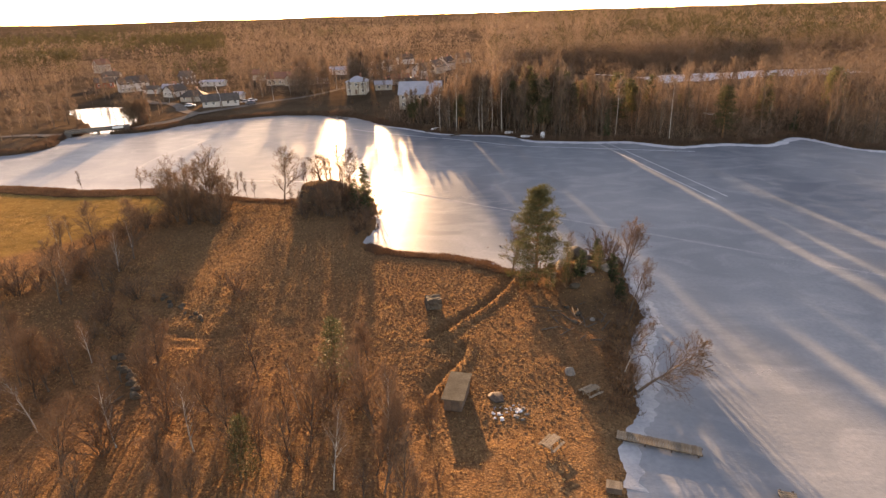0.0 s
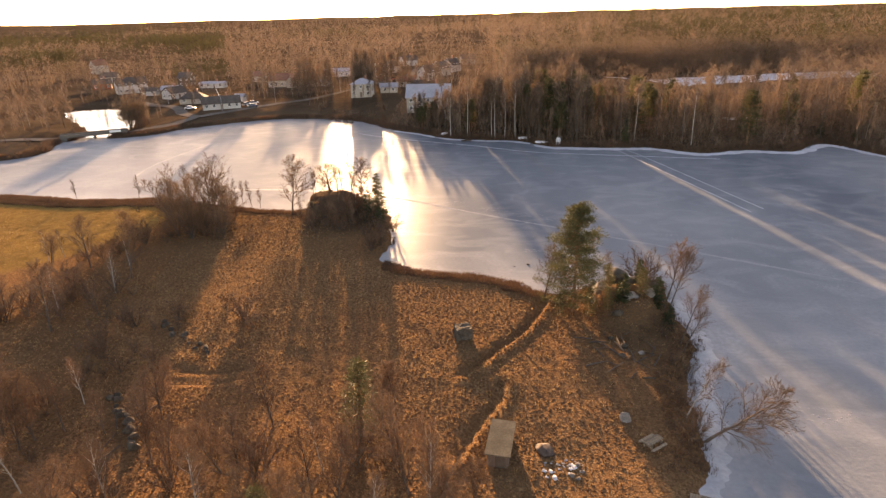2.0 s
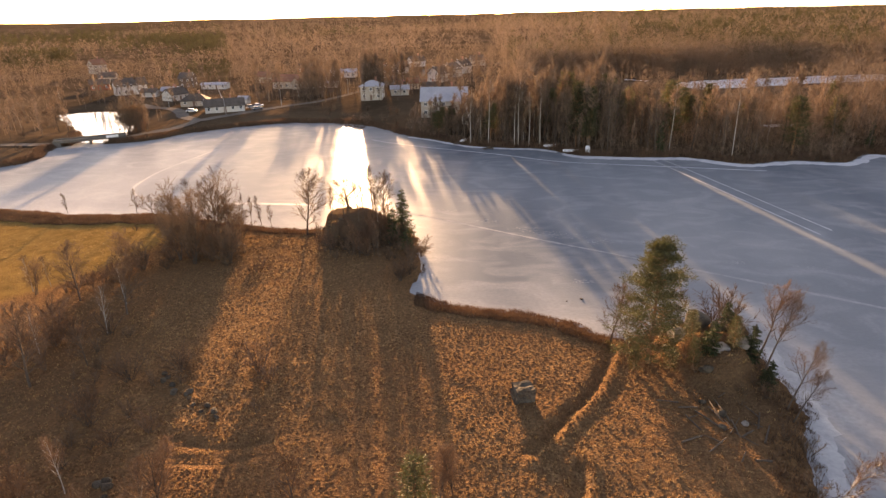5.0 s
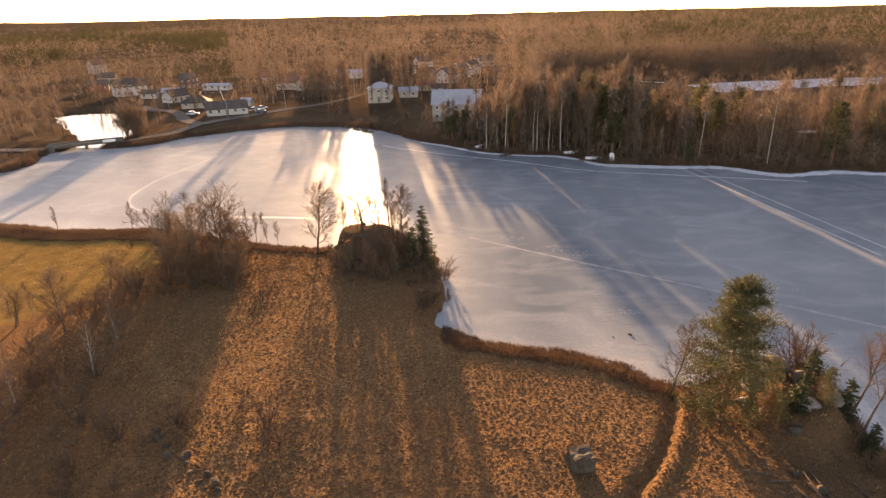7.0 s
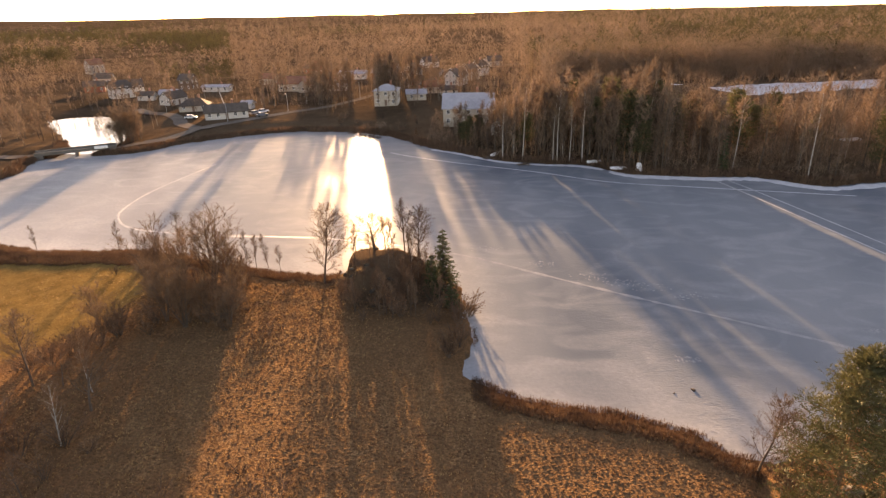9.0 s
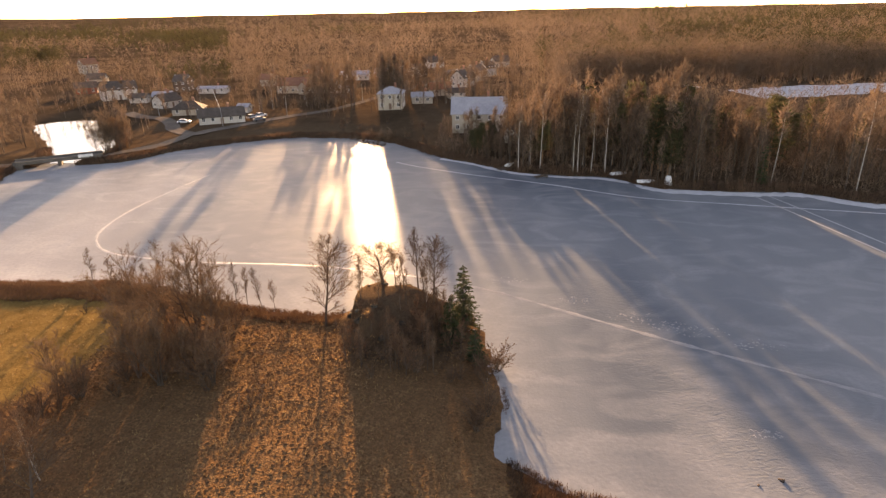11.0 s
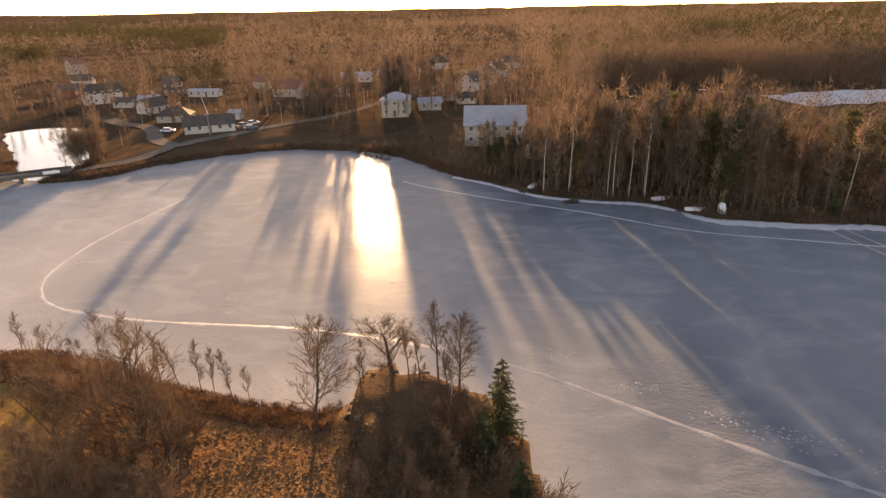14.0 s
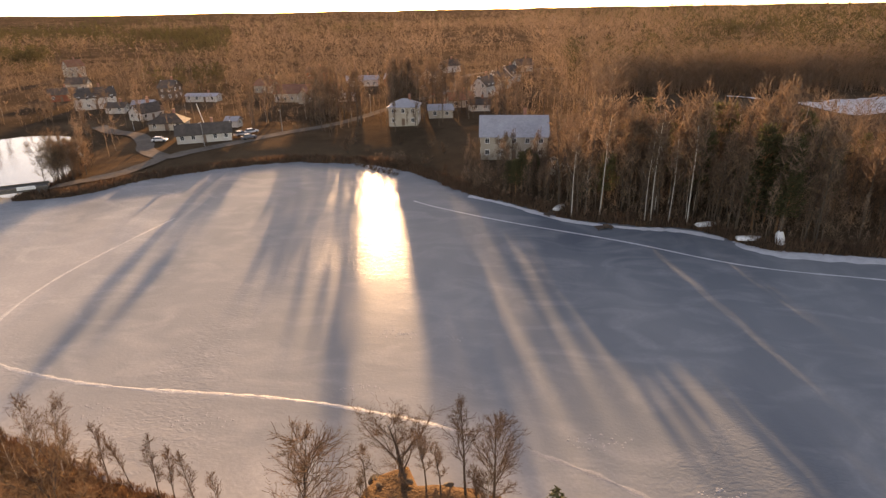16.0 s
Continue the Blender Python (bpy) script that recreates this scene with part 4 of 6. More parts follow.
# ---- village shore and far woods ----
random.seed(11)
far_birch = Kinds([plume_tree("birch_tree", 10, M_BIRCH, M_FAR_TWIG, "slender leafless birch on the far shore", 8, 220, 0.35, 0.15, 0.007, limb=0.15),
                   plume_tree("birch_tree", 10, M_BIRCH, M_FAR_TWIG, "leafless white-stemmed birch on the far shore", 8, 220, 0.5, 0.15, 0.0075, limb=0.15)])
far_bare = Kinds([plume_tree("deciduous_tree", 10, M_BARK, M_FAR_TWIG, "leafless deciduous tree in the village", 9, 330, 0.15, 0.26),
                  plume_tree("alder_tree", 10, M_BARK, M_FAR_TWIG, "leafless brown tree of the far shore", 8, 310, 0.16, 0.22),
                  plume_tree("aspen_tree", 10, M_BARK, M_FAR_TWIG, "leafless reddish-brown aspen of the far shore", 8, 300, 0.22, 0.18)])
far_pine = Kinds([tiered_pine("pine_tree", 10, 10, 0.26, 0.25, "pine among bare trees on the far shore", M_FAR_NEEDLE, 3, 12, 0.8, 0.075),
                  tiered_pine("pine_tree", 10, 9, 0.22, 0.4, "tall pine on the far shore", M_FAR_NEEDLE, 3, 12, 0.8, 0.075)])
far_spruce = Kinds([spruce_tree("spruce_tree", 10, 15, 9, 9, 0.17, "dark spruce on the far shore", bl=0.8)])
far_bush = Kinds([bush("shrub", 3, M_TWIG_RED, 9, 8, 0.7, 0.045, label="leafless brush along the far shore"), bush("shrub", 3, M_TWIG, 9, 8, 0.7, 0.045, label="brown leafless brush along the far shore")])


# ---- houses: centre, facade, depth, wall height, roof rise, turn, wall, roof, form, storeys ----
def roof_mesh(w, d, wall, rise, form, over=0.45, thick=0.16):
    """A gable roof whose ridge runs along the facade, or a hip roof, as slabs with thickness."""
    hw, hd = w / 2 + over, d / 2 + over
    inset = hd * 0.9 if form == "hip" else 0.0
    drop = rise * over / (d / 2)
    z0, z1 = wall - drop, wall + rise
    low = [(-hw, -hd, z0), (hw, -hd, z0), (hw, hd, z0), (-hw, hd, z0), (-hw + inset, 0, z1), (hw - inset, 0, z1)]
    n = len(low)
    v = low + [(x, y, z + thick) for x, y, z in low]
    tops = [(0, 1, 5, 4), (2, 3, 4, 5), (1, 2, 5), (3, 0, 4)] if form == "hip" else [(0, 1, 5, 4), (2, 3, 4, 5)]
    faces = [tuple(i + n for i in f) for f in tops] + [tuple(reversed(f)) for f in tops]
    rim = [(0, 1), (1, 2), (2, 3), (3, 0)] if form == "hip" else [(0, 1), (1, 5), (5, 2), (2, 3), (3, 4), (4, 0)]
    faces += [(a, b, b + n, a + n) for a, b in rim]
    return v, faces


def house(x, y, w, d, wall, rise, turn, mw, mr, form="gable", storeys=1, label="", chimney=True, windows=True, sink=0.3):
    z = ground_at(x, y)
    t = root("house", pose(x, y, z - sink, 0, 0, turn), label, "house")
    wall += sink
    hw, hd = w / 2, d / 2
    v = [(-hw, -hd, 0), (hw, -hd, 0), (hw, hd, 0), (-hw, hd, 0), (-hw, -hd, wall), (hw, -hd, wall), (hw, hd, wall), (-hw, hd, wall)]
    f = [(0, 1, 5, 4), (2, 3, 7, 6), (3, 2, 1, 0)]
    if form == "gable":
        v += [(-hw, 0, wall + rise), (hw, 0, wall + rise)]
        f += [(1, 2, 6, 9, 5), (3, 0, 4, 8, 7)]
    else:
        f += [(1, 2, 6, 5), (3, 0, 4, 7)]
    part("wall", mesh("wall", v, f, mw), mw, t)
    rv, rf = roof_mesh(w, d, wall, rise, form)
    roof = part("roof", mesh("roof", rv, rf, mr), mr, t)
    if chimney:
        bm = box(0.7, 0.7, rise * 0.7 + 1.0, w * 0.17, 0.5, wall + rise * 0.45)
        box(0.85, 0.85, 0.12, w * 0.17, 0.5, wall + rise * 1.15 + 1.0, bm=bm)
        part("chimney", bm, M_BRICK, roof)
    if windows:
        fr = bmesh.new()
        for a, b, c, e in ((1.1, 0.12, 0, -0.06), (1.1, 0.12, 0, 1.18), (0.1, 1.3, -0.5, 0), (0.1, 1.3, 0.5, 0), (0.07, 1.2, 0, 0)):
            box(a, 0.09, b, c, 0, e, bm=fr)
        frame_me = bpy.data.meshes.new("window_frame")
        fr.to_mesh(frame_me)
        fr.free()
        frame_me.materials.append(M_FRAME)
        pane_me = mesh("pane", [(-0.48, 0.01, 0), (0.48, 0.01, 0), (0.48, 0.01, 1.2), (-0.48, 0.01, 1.2)], [(0, 1, 2, 3)], M_GLASS)
        sides = [((0, -hd - 0.03), 0, w), ((hw + 0.03, 0), 90, d), ((-hw - 0.03, 0), -90, d)]
        for (sx, sy), turn2, length in sides:
            count = max(1, int(length / 2.8))
            for s in range(storeys + (1 if form == "gable" and turn2 and rise > 2.2 else 0)):
                top = s == storeys
                for i in ([0] if top else range(count)):
                    u = 0 if top else (i + 0.5) / count * length - length / 2
                    if turn2 == 0 and s == 0 and i == count // 2 and count > 2:
                        part("door", box(0.95, 0.1, 2.05, sx + u, sy, sink, bevel=0.02), M_DOOR, t)
                        continue
                    c, si = math.cos(radians(turn2)), math.sin(radians(turn2))
                    win = part("window", frame_me, M_FRAME, t, m=pose(sx + u * c, sy + u * si, sink + 0.95 + s * 2.7, 0, 0, turn2))
                    part("pane", pane_me, M_GLASS, win)
    return t


HOUSES = [
    (-106.5, 239.5, 14.5, 7.0, 2.5, 2.3, 24, M_WHITE, M_TILE_DARK, "gable", 1, "long white one-storey house with a dark roof by the shore road"),
    (-126, 256.5, 10.5, 7.0, 2.4, 2.2, 12, M_CREAM, M_TILE_DARK, "hip", 1, "low cream bungalow with a dark hipped roof"),
    (-143.5, 274, 9.0, 6.5, 2.8, 2.4, 68, M_WHITE, M_TILE_DARK, "gable", 1, "small white gabled house in the village"),
    (-178, 298, 14.0, 8.0, 4.6, 3.0, 40, M_WHITE, M_TILE_DARK, "gable", 2, "tall white two-storey house near the pond"),
    (-162, 287, 7.0, 5.0, 2.3, 1.4, 5, M_WHITE, M_TILE_DARK, "gable", 1, "white garage with a low roof"),
    (-154, 291, 7.5, 5.0, 2.4, 1.5, 10, M_CREAM, M_METAL_ROOF, "gable", 1, "pale outbuilding with a light roof"),
    (-266, 412, 9.0, 8.0, 6.0, 3.2, 60, M_CREAM, M_TILE_RED, "gable", 2, "cream two-storey house among far trees"),
    (-160, 322, 6.5, 8.0, 5.0, 2.6, 0, M_BROWNWOOD, M_TILE_DARK, "gable", 2, "dark brown wooden house"),
    (-142.5, 315, 13.0, 5.5, 2.3, 0.8, 0, M_WHITE, M_METAL_ROOF, "gable", 1, "long white carport with a pale sheet roof"),
    (-106.5, 260, 4.2, 3.2, 2.2, 0.9, -8, M_WHITE, M_METAL_ROOF, "gable", 1, "small white garden shed behind the long house"),
    (-98, 315, 26.0, 9.0, 3.6, 2.8, 0, M_CREAM, M_TILE_RED, "gable", 1, "long pale institutional building with a tiled roof"),
    (-98, 309, 5.0, 4.0, 3.6, 1.9, 90, M_CREAM, M_TILE_RED, "gable", 1, "gabled entrance wing of the long pale building"),
    (-81.5, 313, 6.0, 4.5, 2.4, 0.7, 0, M_WHITE, M_METAL_ROOF, "gable", 1, "small white outbuilding with a bright roof"),
    (-86, 363, 15.0, 7.0, 3.0, 1.6, 3, M_WHITE, M_METAL_ROOF, "gable", 1, "white hall with a bright sheet roof"),
    (-70, 360, 8.0, 6.5, 3.4, 2.2, -12, M_REDWOOD, M_METAL_ROOF, "gable", 1, "red wooden house with a bright roof"),
    (-57, 334, 7.5, 8.5, 3.6, 3.2, 90, M_BROWNWOOD, M_TILE_DARK, "gable", 2, "dark gabled house with white windows"),
    (-52, 357, 8.0, 7.0, 4.0, 2.6, 60, M_CREAM, M_TILE_DARK, "gable", 1, "cream house with a dark gable roof"),
    (-50.5, 255, 8.6, 8.0, 5.4, 1.8, 0, M_CREAM, M_METAL_ROOF, "hip", 2, "pale two-storey villa with a pale hipped roof"),
    (-40.5, 264, 7.5, 5.0, 2.6, 1.3, 8, M_CREAM, M_METAL_ROOF, "gable", 1, "low pale outbuilding beside the villa"),
    (-27, 312, 10.0, 7.0, 4.2, 3.0, 62, M_WHITE, M_TILE_DARK, "gable", 2, "white gabled house in a row of three"),
    (-21.5, 332, 10.0, 7.0, 4.2, 3.0, 62, M_CREAM, M_TILE_DARK, "gable", 2, "cream gabled house in a row of three"),
    (-16.5, 354, 10.0, 7.0, 4.2, 3.0, 62, M_WHITE, M_TILE_DARK, "gable", 2, "white gabled house in a row of three"),
    (-28.5, 277, 6.5, 5.0, 2.3, 1.3, 12, M_WHITE, M_TILE_DARK, "gable", 1, "white double garage with dark doors"),
    (-35.5, 285, 8.0, 6.0, 2.8, 2.0, 15, M_CREAM, M_TILE_RED, "gable", 1, "low house with a red tiled roof"),
    (-19.2, 219.0, 15.5, 10.0, 5.4, 3.8, 0, M_CREAM, M_METAL_ROOF, "gable", 2, "big pale two-storey building with a frosty sheet roof"),
    (-9.6, 204, 5.2, 4.2, 2.6, 1.7, 60, M_WHITE, M_TILE_DARK, "gable", 1, "small white annex with a dark roof"),
    (12, 209, 8.0, 6.0, 2.8, 2.2, 55, M_BROWNWOOD, M_METAL_ROOF, "gable", 1, "dark cottage half hidden by trees"),
    (-206, 318, 9.0, 7.0, 3.0, 2.2, 30, M_REDWOOD, M_TILE_DARK, "gable", 1, "red wooden house near the pond"),
    (-222, 352, 9.0, 7.0, 3.4, 2.4, 15, M_CREAM, M_TILE_DARK, "gable", 1, "pale house among village trees"),
    (-125, 341, 9.0, 7.0, 3.4, 2.2, -20, M_CREAM, M_TILE_RED, "gable", 1, "pale house with a red roof"),
    (-8, 402, 9.0, 7.0, 3.6, 2.6, 20, M_CREAM, M_TILE_DARK, "gable", 1, "sunlit house by the upper road"),
    (-47, 402, 10.0, 7.0, 3.6, 2.6, 35, M_WHITE, M_TILE_DARK, "gable", 1, "white house on the upper road"),
    (-118, 398, 10.0, 7.0, 3.2, 2.2, 0, M_REDWOOD, M_TILE_DARK, "gable", 1, "red house far behind the village"),
]
for spec in HOUSES:
    x, y, w, d, wh, rise, turn, mw, mr, form, st, label = spec
    house(x, y, w, d, wh, rise, turn, mw, mr, form, st, label, chimney=w > 6.2)


def clear_of_houses(x, y, gap=1.5):
    for s in HOUSES:
        if math.hypot(x - s[0], y - s[1]) < 0.55 * math.hypot(s[2], s[3]) + gap:
            return False
    return True


def clear_of_roads(x, y, gap):
    return min(float(line_distance(np.array([x]), np.array([y]), r)[0][0]) for r in (SHORE_ROAD, BRIDGE_ROAD)) > gap


def shore(x, y):
    return float(land(np.array([x]), np.array([y]))[0])


# gaps between the far trees through which the low sun reaches the ice: position across the sun's direction
GAPS = ((-107, -103.5), (-82, -75.5), (-52.3, -44.2), (-33.7, -32.5), (-24.5, -23.1), (-5.7, -4.3), (3.1, 5.1), (28.8, 31.4))


def sunlit(x, y):
    lane = x + 0.194 * (y - 200)
    hit = lane < -1e9
    for a, b in GAPS:
        hit = hit | ((lane > a) & (lane < b))
    return hit & (y < 330)


def tall_at(x, y):
    """How tall the far wood grows, in tens of metres: low before the big building, tall to the east, lower at the back."""
    lane = x + 0.194 * (y - 200)
    grown = rnd(0.7, 0.95) if x < -12 else rnd(1.25, 1.55) if lane < -6 else rnd(1.25, 1.5) if lane < 4 else rnd(1.2, 1.6)
    return grown * (0.62 if shore(x, y) > 22 else 1.0)


# wood along the far shore, east of the big building
random.seed(21)
placed = 0
while placed < 430:
    x = rnd(-22, 40) if placed % 2 else rnd(-8, 112)
    y = rnd(146, 228)
    d = shore(x, y)
    if not 2.0 < d < 46 or not clear_of_houses(x, y, 1.0) or random.random() < max(0, (d - 18) / 34):
        continue
    if sunlit(x, y):
        continue
    k = random.random()
    grown = tall_at(x, y)
    if k < 0.88:
        far_bare.put(placed, stand(x, y, grown, wide=rnd(0.8, 1.05)), group="bare trees of the far wood")
    elif k < 0.91:
        far_birch.put(placed, stand(x, y, grown), group="birches of the far wood")
    elif k < 0.97:
        far_pine.put(placed, stand(x, y, grown), group="pines of the far wood")
    else:
        far_spruce.put(placed, stand(x, y, rnd(0.7, 1.2)), group="spruces of the far wood")
    placed += 1
for x, y, s in ((-9.7, 180.8, 1.15), (-6.7, 183.5, 0.9), (-4.6, 181.2, 1.3), (2.8, 178.5, 1.05), (6.8, 178.0, 1.1), (9.9, 177.6, 1.25), (43, 169, 1.3), (57, 163, 1.3)):
    far_birch.put(1, stand(x, y, s), "tall white-stemmed birch at the far waterline")
for x, y, s in ((15.1, 231, 1.2), (3.4, 205, 1.1), (36, 190, 1.25), (40.5, 192, 1.2), (27, 188, 1.0), (22, 176, 1.3), (30, 178, 1.25), (12, 186, 1.0), (50, 180, 1.3), (64, 176, 1.3)):
    far_pine.put(1, stand(x, y, s, wide=1.1), "big dense pine above the far shore")
for x, y, s in ((-3, 262, 1.8), (4, 266, 1.95), (11, 262, 1.75), (-8, 268, 1.6)):
    far_bare.put(0, stand(x, y, s, wide=1.1), "big rounded leafless tree behind the large building")
placed = 0
while placed < 30:
    lane, y = rnd(6.2, 28.0), rnd(166, 196)
    x = lane - 0.194 * (y - 200)
    if not 3 < shore(x, y) < 20:
        continue
    (far_pine if placed % 3 == 0 else far_bare).put(placed, stand(x, y, rnd(1.45, 1.8), wide=rnd(0.7, 0.85)), group="tall trees of the far wood")
    placed += 1
# tall trees added behind the big building so their shadows reach farther over the ice
placed = 0
while placed < 12:
    lane, y = rnd(-13.5, -6.5), rnd(236, 256)
    x = lane - 0.194 * (y - 200)
    if clear_of_houses(x, y, 0.5):
        far_bare.put(placed, stand(x, y, rnd(1.25, 1.5), wide=0.8), "tall leafless tree added to shade the ice")
        placed += 1
# trees in the village and on its shore
placed = 0
while placed < 130:
    x, y = rnd(-215, -2), rnd(190, 400)
    if shore(x, y) < 3 or not clear_of_houses(x, y, 2.5) or not clear_of_roads(x, y, 4.0) or (y < 248 and -122 < x < -66) or sunlit(x, y):
        continue
    (far_birch if placed % 4 == 0 else far_bare).put(placed, stand(x, y, rnd(0.55, 1.1)), group="trees of the village")
    placed += 1
placed = 0
while placed < 120:
    x, y = rnd(-30, -12), rnd(186, 226)
    if placed % 3:
        x, y = rnd(-108, -30), rnd(256, 300)
    lane = x + 0.194 * (y - 200)
    if shore(x, y) < 2.5 or not clear_of_roads(x, y, 3.0) or not clear_of_houses(x, y, 0.5) or sunlit(x, y) or (lane < -72 and random.random() < 0.5):
        continue
    if field(np.array([lane]), np.array([0.0]), 4, 33)[0] < 0.3:
        continue
    (far_birch if placed % 8 == 0 else far_bare).put(placed, stand(x, y, rnd(1.05, 1.55) if y > 250 else rnd(0.3, 0.5)), group="trees of the village shore")
    placed += 1
placed = 0
while placed < 28:
    lane = rnd(-44.0, -35.5) if placed % 3 else rnd(-70, -54.5)
    y = rnd(258, 285)
    x = lane - 0.194 * (y - 200)
    if not clear_of_roads(x, y, 2.5) or not clear_of_houses(x, y, 0.2):
        continue
    far_bare.put(placed, stand(x, y, rnd(1.3, 1.7)), group="tall trees behind the villa")
    placed += 1
for i, lane in enumerate((-53.6, -52.4, -51.0, -49.8, -48.6, -47.2, -46.0, -45.0)):
    y = 217.5 - 1.2 * i + rnd(-0.5, 0.5)
    far_bush.put(i, stand(lane - 0.194 * (y - 200), y, rnd(0.8, 1.05)), group="brush of the far shore")
for i in range(40):
    lane, y = rnd(-57, -42.5), rnd(212, 219.5)
    x = lane - 0.194 * (y - 200)
    if shore(x, y) > 0.8:
        far_bush.put(i, stand(x, y, rnd(0.65, 0.9), wide=1.3), group="brush of the far shore")
for i, (x, y) in enumerate(((-54.6, 247), (-52.0, 245.5), (-49.0, 247.5), (-46.4, 246), (-44.0, 250), (-57.0, 250))):
    far_bare.put(i, stand(x, y, rnd(0.7, 0.95)), "leafless garden tree in front of the villa")
for i in range(22):
    lane = -62.5 + 0.84 * i if i < 12 else -44.0 + 0.8 * (i - 12)
    y = 258 + rnd(0, 34)
    x = lane - 0.194 * (y - 200)
    if clear_of_houses(x, y, 0.0) and clear_of_roads(x, y, 2.0):
        far_bare.put(i, stand(x, y, rnd(1.35, 1.6), wide=0.75), "tall slim leafless tree behind the villa")
placed = 0
while placed < 44:
    x, y = rnd(-17, 20), rnd(176, 204)
    if not 3 < shore(x, y) < 26 or not clear_of_houses(x, y, 0.2) or sunlit(x, y):
        continue
    (far_birch if placed % 15 == 0 else far_bare).put(placed, stand(x, y, tall_at(x, y)), group="bare trees of the far wood")
    placed += 1
placed = 0
while placed < 30:
    x, y = rnd(-68, 112), rnd(148, 232)
    if not 1.0 < shore(x, y) < 16 or not clear_of_houses(x, y, 1.0):
        continue
    far_bush.put(placed, stand(x, y, rnd(0.6, 1.4)), group="brush of the far shore")
    placed += 1
# narrow trees added in the gap to cut thin shadows into the sun glint
for i, lane in enumerate((-51.3, -49.2, -47.6, -45.6)):
    y = 259.5 + 0.8 * i
    far_bare.put(2, stand(lane - 0.194 * (y - 200), y, rnd(0.95, 1.3), wide=0.3), "slim leafless tree added to streak the sun glint")
# shade trees behind the shore lawn
placed = 0
while placed < 64:
    lane = rnd(-43.6, -35.5) if placed % 2 else rnd(-73.0, -62.0)
    y = rnd(256, 300)
    x = lane - 0.194 * (y - 200)
    if not clear_of_roads(x, y, 2.5) or not clear_of_houses(x, y, 0.2):
        continue
    far_bare.put(placed, stand(x, y, rnd(0.8, 1.5)), group="tall trees behind the villa")
    placed += 1
# round the pond and at the west end of the lake
for i, (x, y, s) in enumerate(((-125.5, 199.0, 1.15), (-127.0, 204.5, 1.15), (-124.0, 203.5, 1.3), (-123.0, 207.5, 1.25), (-121.5, 200.5, 1.2), (-122.5, 199.5, 0.9), (-120.5, 201.5, 0.95), (-119.5, 205, 1.0), (-121, 208.5, 0.9), (-126, 212.5, 1.0), (-128, 217, 0.95), (-131.5, 221, 0.85), (-122, 206, 0.9), (-119.5, 203, 0.75), (-122.5, 211.5, 1.0), (-124.8, 215.2, 0.8), (-147, 246, 0.8), (-139, 237, 0.85), (-181, 250, 1.0), (-186, 243, 1.1), (-141, 198, 0.8), (-146, 203, 0.9), (-152, 211, 0.9), (-121.0, 196.5, 0.9), (-118.5, 199.5, 1.0), (-122.5, 202.5, 1.15))):
    (near_bare if i < 5 or i > 22 else far_bare).put(2 if i < 5 or i > 22 else i, stand(x, y, s, wide=1.15), "broad leafless tree beside the pond", "trees round the pond")
for x, y, s in ((-123.0, 199.5, 0.95), (-121.2, 203.6, 0.9), (-125.6, 205.0, 0.95), (-126.4, 210.5, 0.85)):
    near_multi.put(0, stand(x, y, s), "broad many-stemmed leafless tree beside the pond", "trees round the pond")
placed = 0
while placed < 84:
    x, y = rnd(-280, -134), rnd(150, 300)
    if shore(x, y) < 2 or not clear_of_houses(x, y, 2.5) or not clear_of_roads(x, y, 3.5):
        continue
    (far_bush if placed % 3 == 0 else far_bare).put(placed, stand(x, y, rnd(0.8, 1.3)), group="trees of the west shore")
    placed += 1

placed = 0
while placed < 56:
    x, y = rnd(-225, -137), rnd(150, 240)
    if shore(x, y) < 1.5 or not clear_of_roads(x, y, 3.0):
        continue
    (far_bush if placed % 2 else far_bare).put(placed, stand(x, y, rnd(1.2, 1.9) if placed % 2 else rnd(0.9, 1.3)), group="trees of the west shore")
    placed += 1


def woods(name, spots, mat, label, k=40, low=0.1, wide=0.24, tuft=0.1, slim=0.06, up=1.0, seed=6):
    """Many distant trees as one mesh: a stem, and a crown of small upright sprays."""
    rs = np.random.RandomState(seed)
    n = len(spots)
    px, py, hh = spots[:, 0], spots[:, 1], spots[:, 2]
    pz = height(px, py)
    u = rs.rand(n, k) ** 0.8
    zz = low + (0.95 - low) * u
    rad = hh[:, None] * wide * np.sin(np.pi * (0.16 + 0.8 * u)) * np.sqrt(rs.rand(n, k)) * rs.uniform(0.7, 1.25, (n, 1))
    ang = rs.rand(n, k) * 6.28
    c = np.stack([px[:, None] + np.cos(ang) * rad, py[:, None] + np.sin(ang) * rad, pz[:, None] + hh[:, None] * zz], -1)
    c[:, 0] = np.stack([px, py, pz + hh * 0.18], -1)
    spray = np.stack([np.cos(ang) * 0.8, np.sin(ang) * 0.8, up * rs.uniform(0.05, 1.0, (n, k))], -1) * hh[:, None, None] * tuft * rs.uniform(0.6, 1.4, (n, k, 1))
    spray[:, 0] = np.stack([px * 0, px * 0, hh * 0.4], -1)
    turn = rs.rand(n, k) * 6.28
    side = np.stack([np.cos(turn), np.sin(turn), rs.uniform(-0.4, 0.4, (n, k))], -1) * slim * rs.uniform(0.6, 1.4, (n, k, 1))
    side[:, 0] = np.stack([hh * 0.006, hh * 0.0, hh * 0.0], -1)
    verts = np.stack([c - side - spray * 0.5, c + side - spray * 0.5, c + spray], 2).reshape(-1, 3)
    return tagged(new(name, fast_mesh(name, verts, np.arange(len(verts)).reshape(-1, 3), mat)), label, "woodland", kind="stuff")


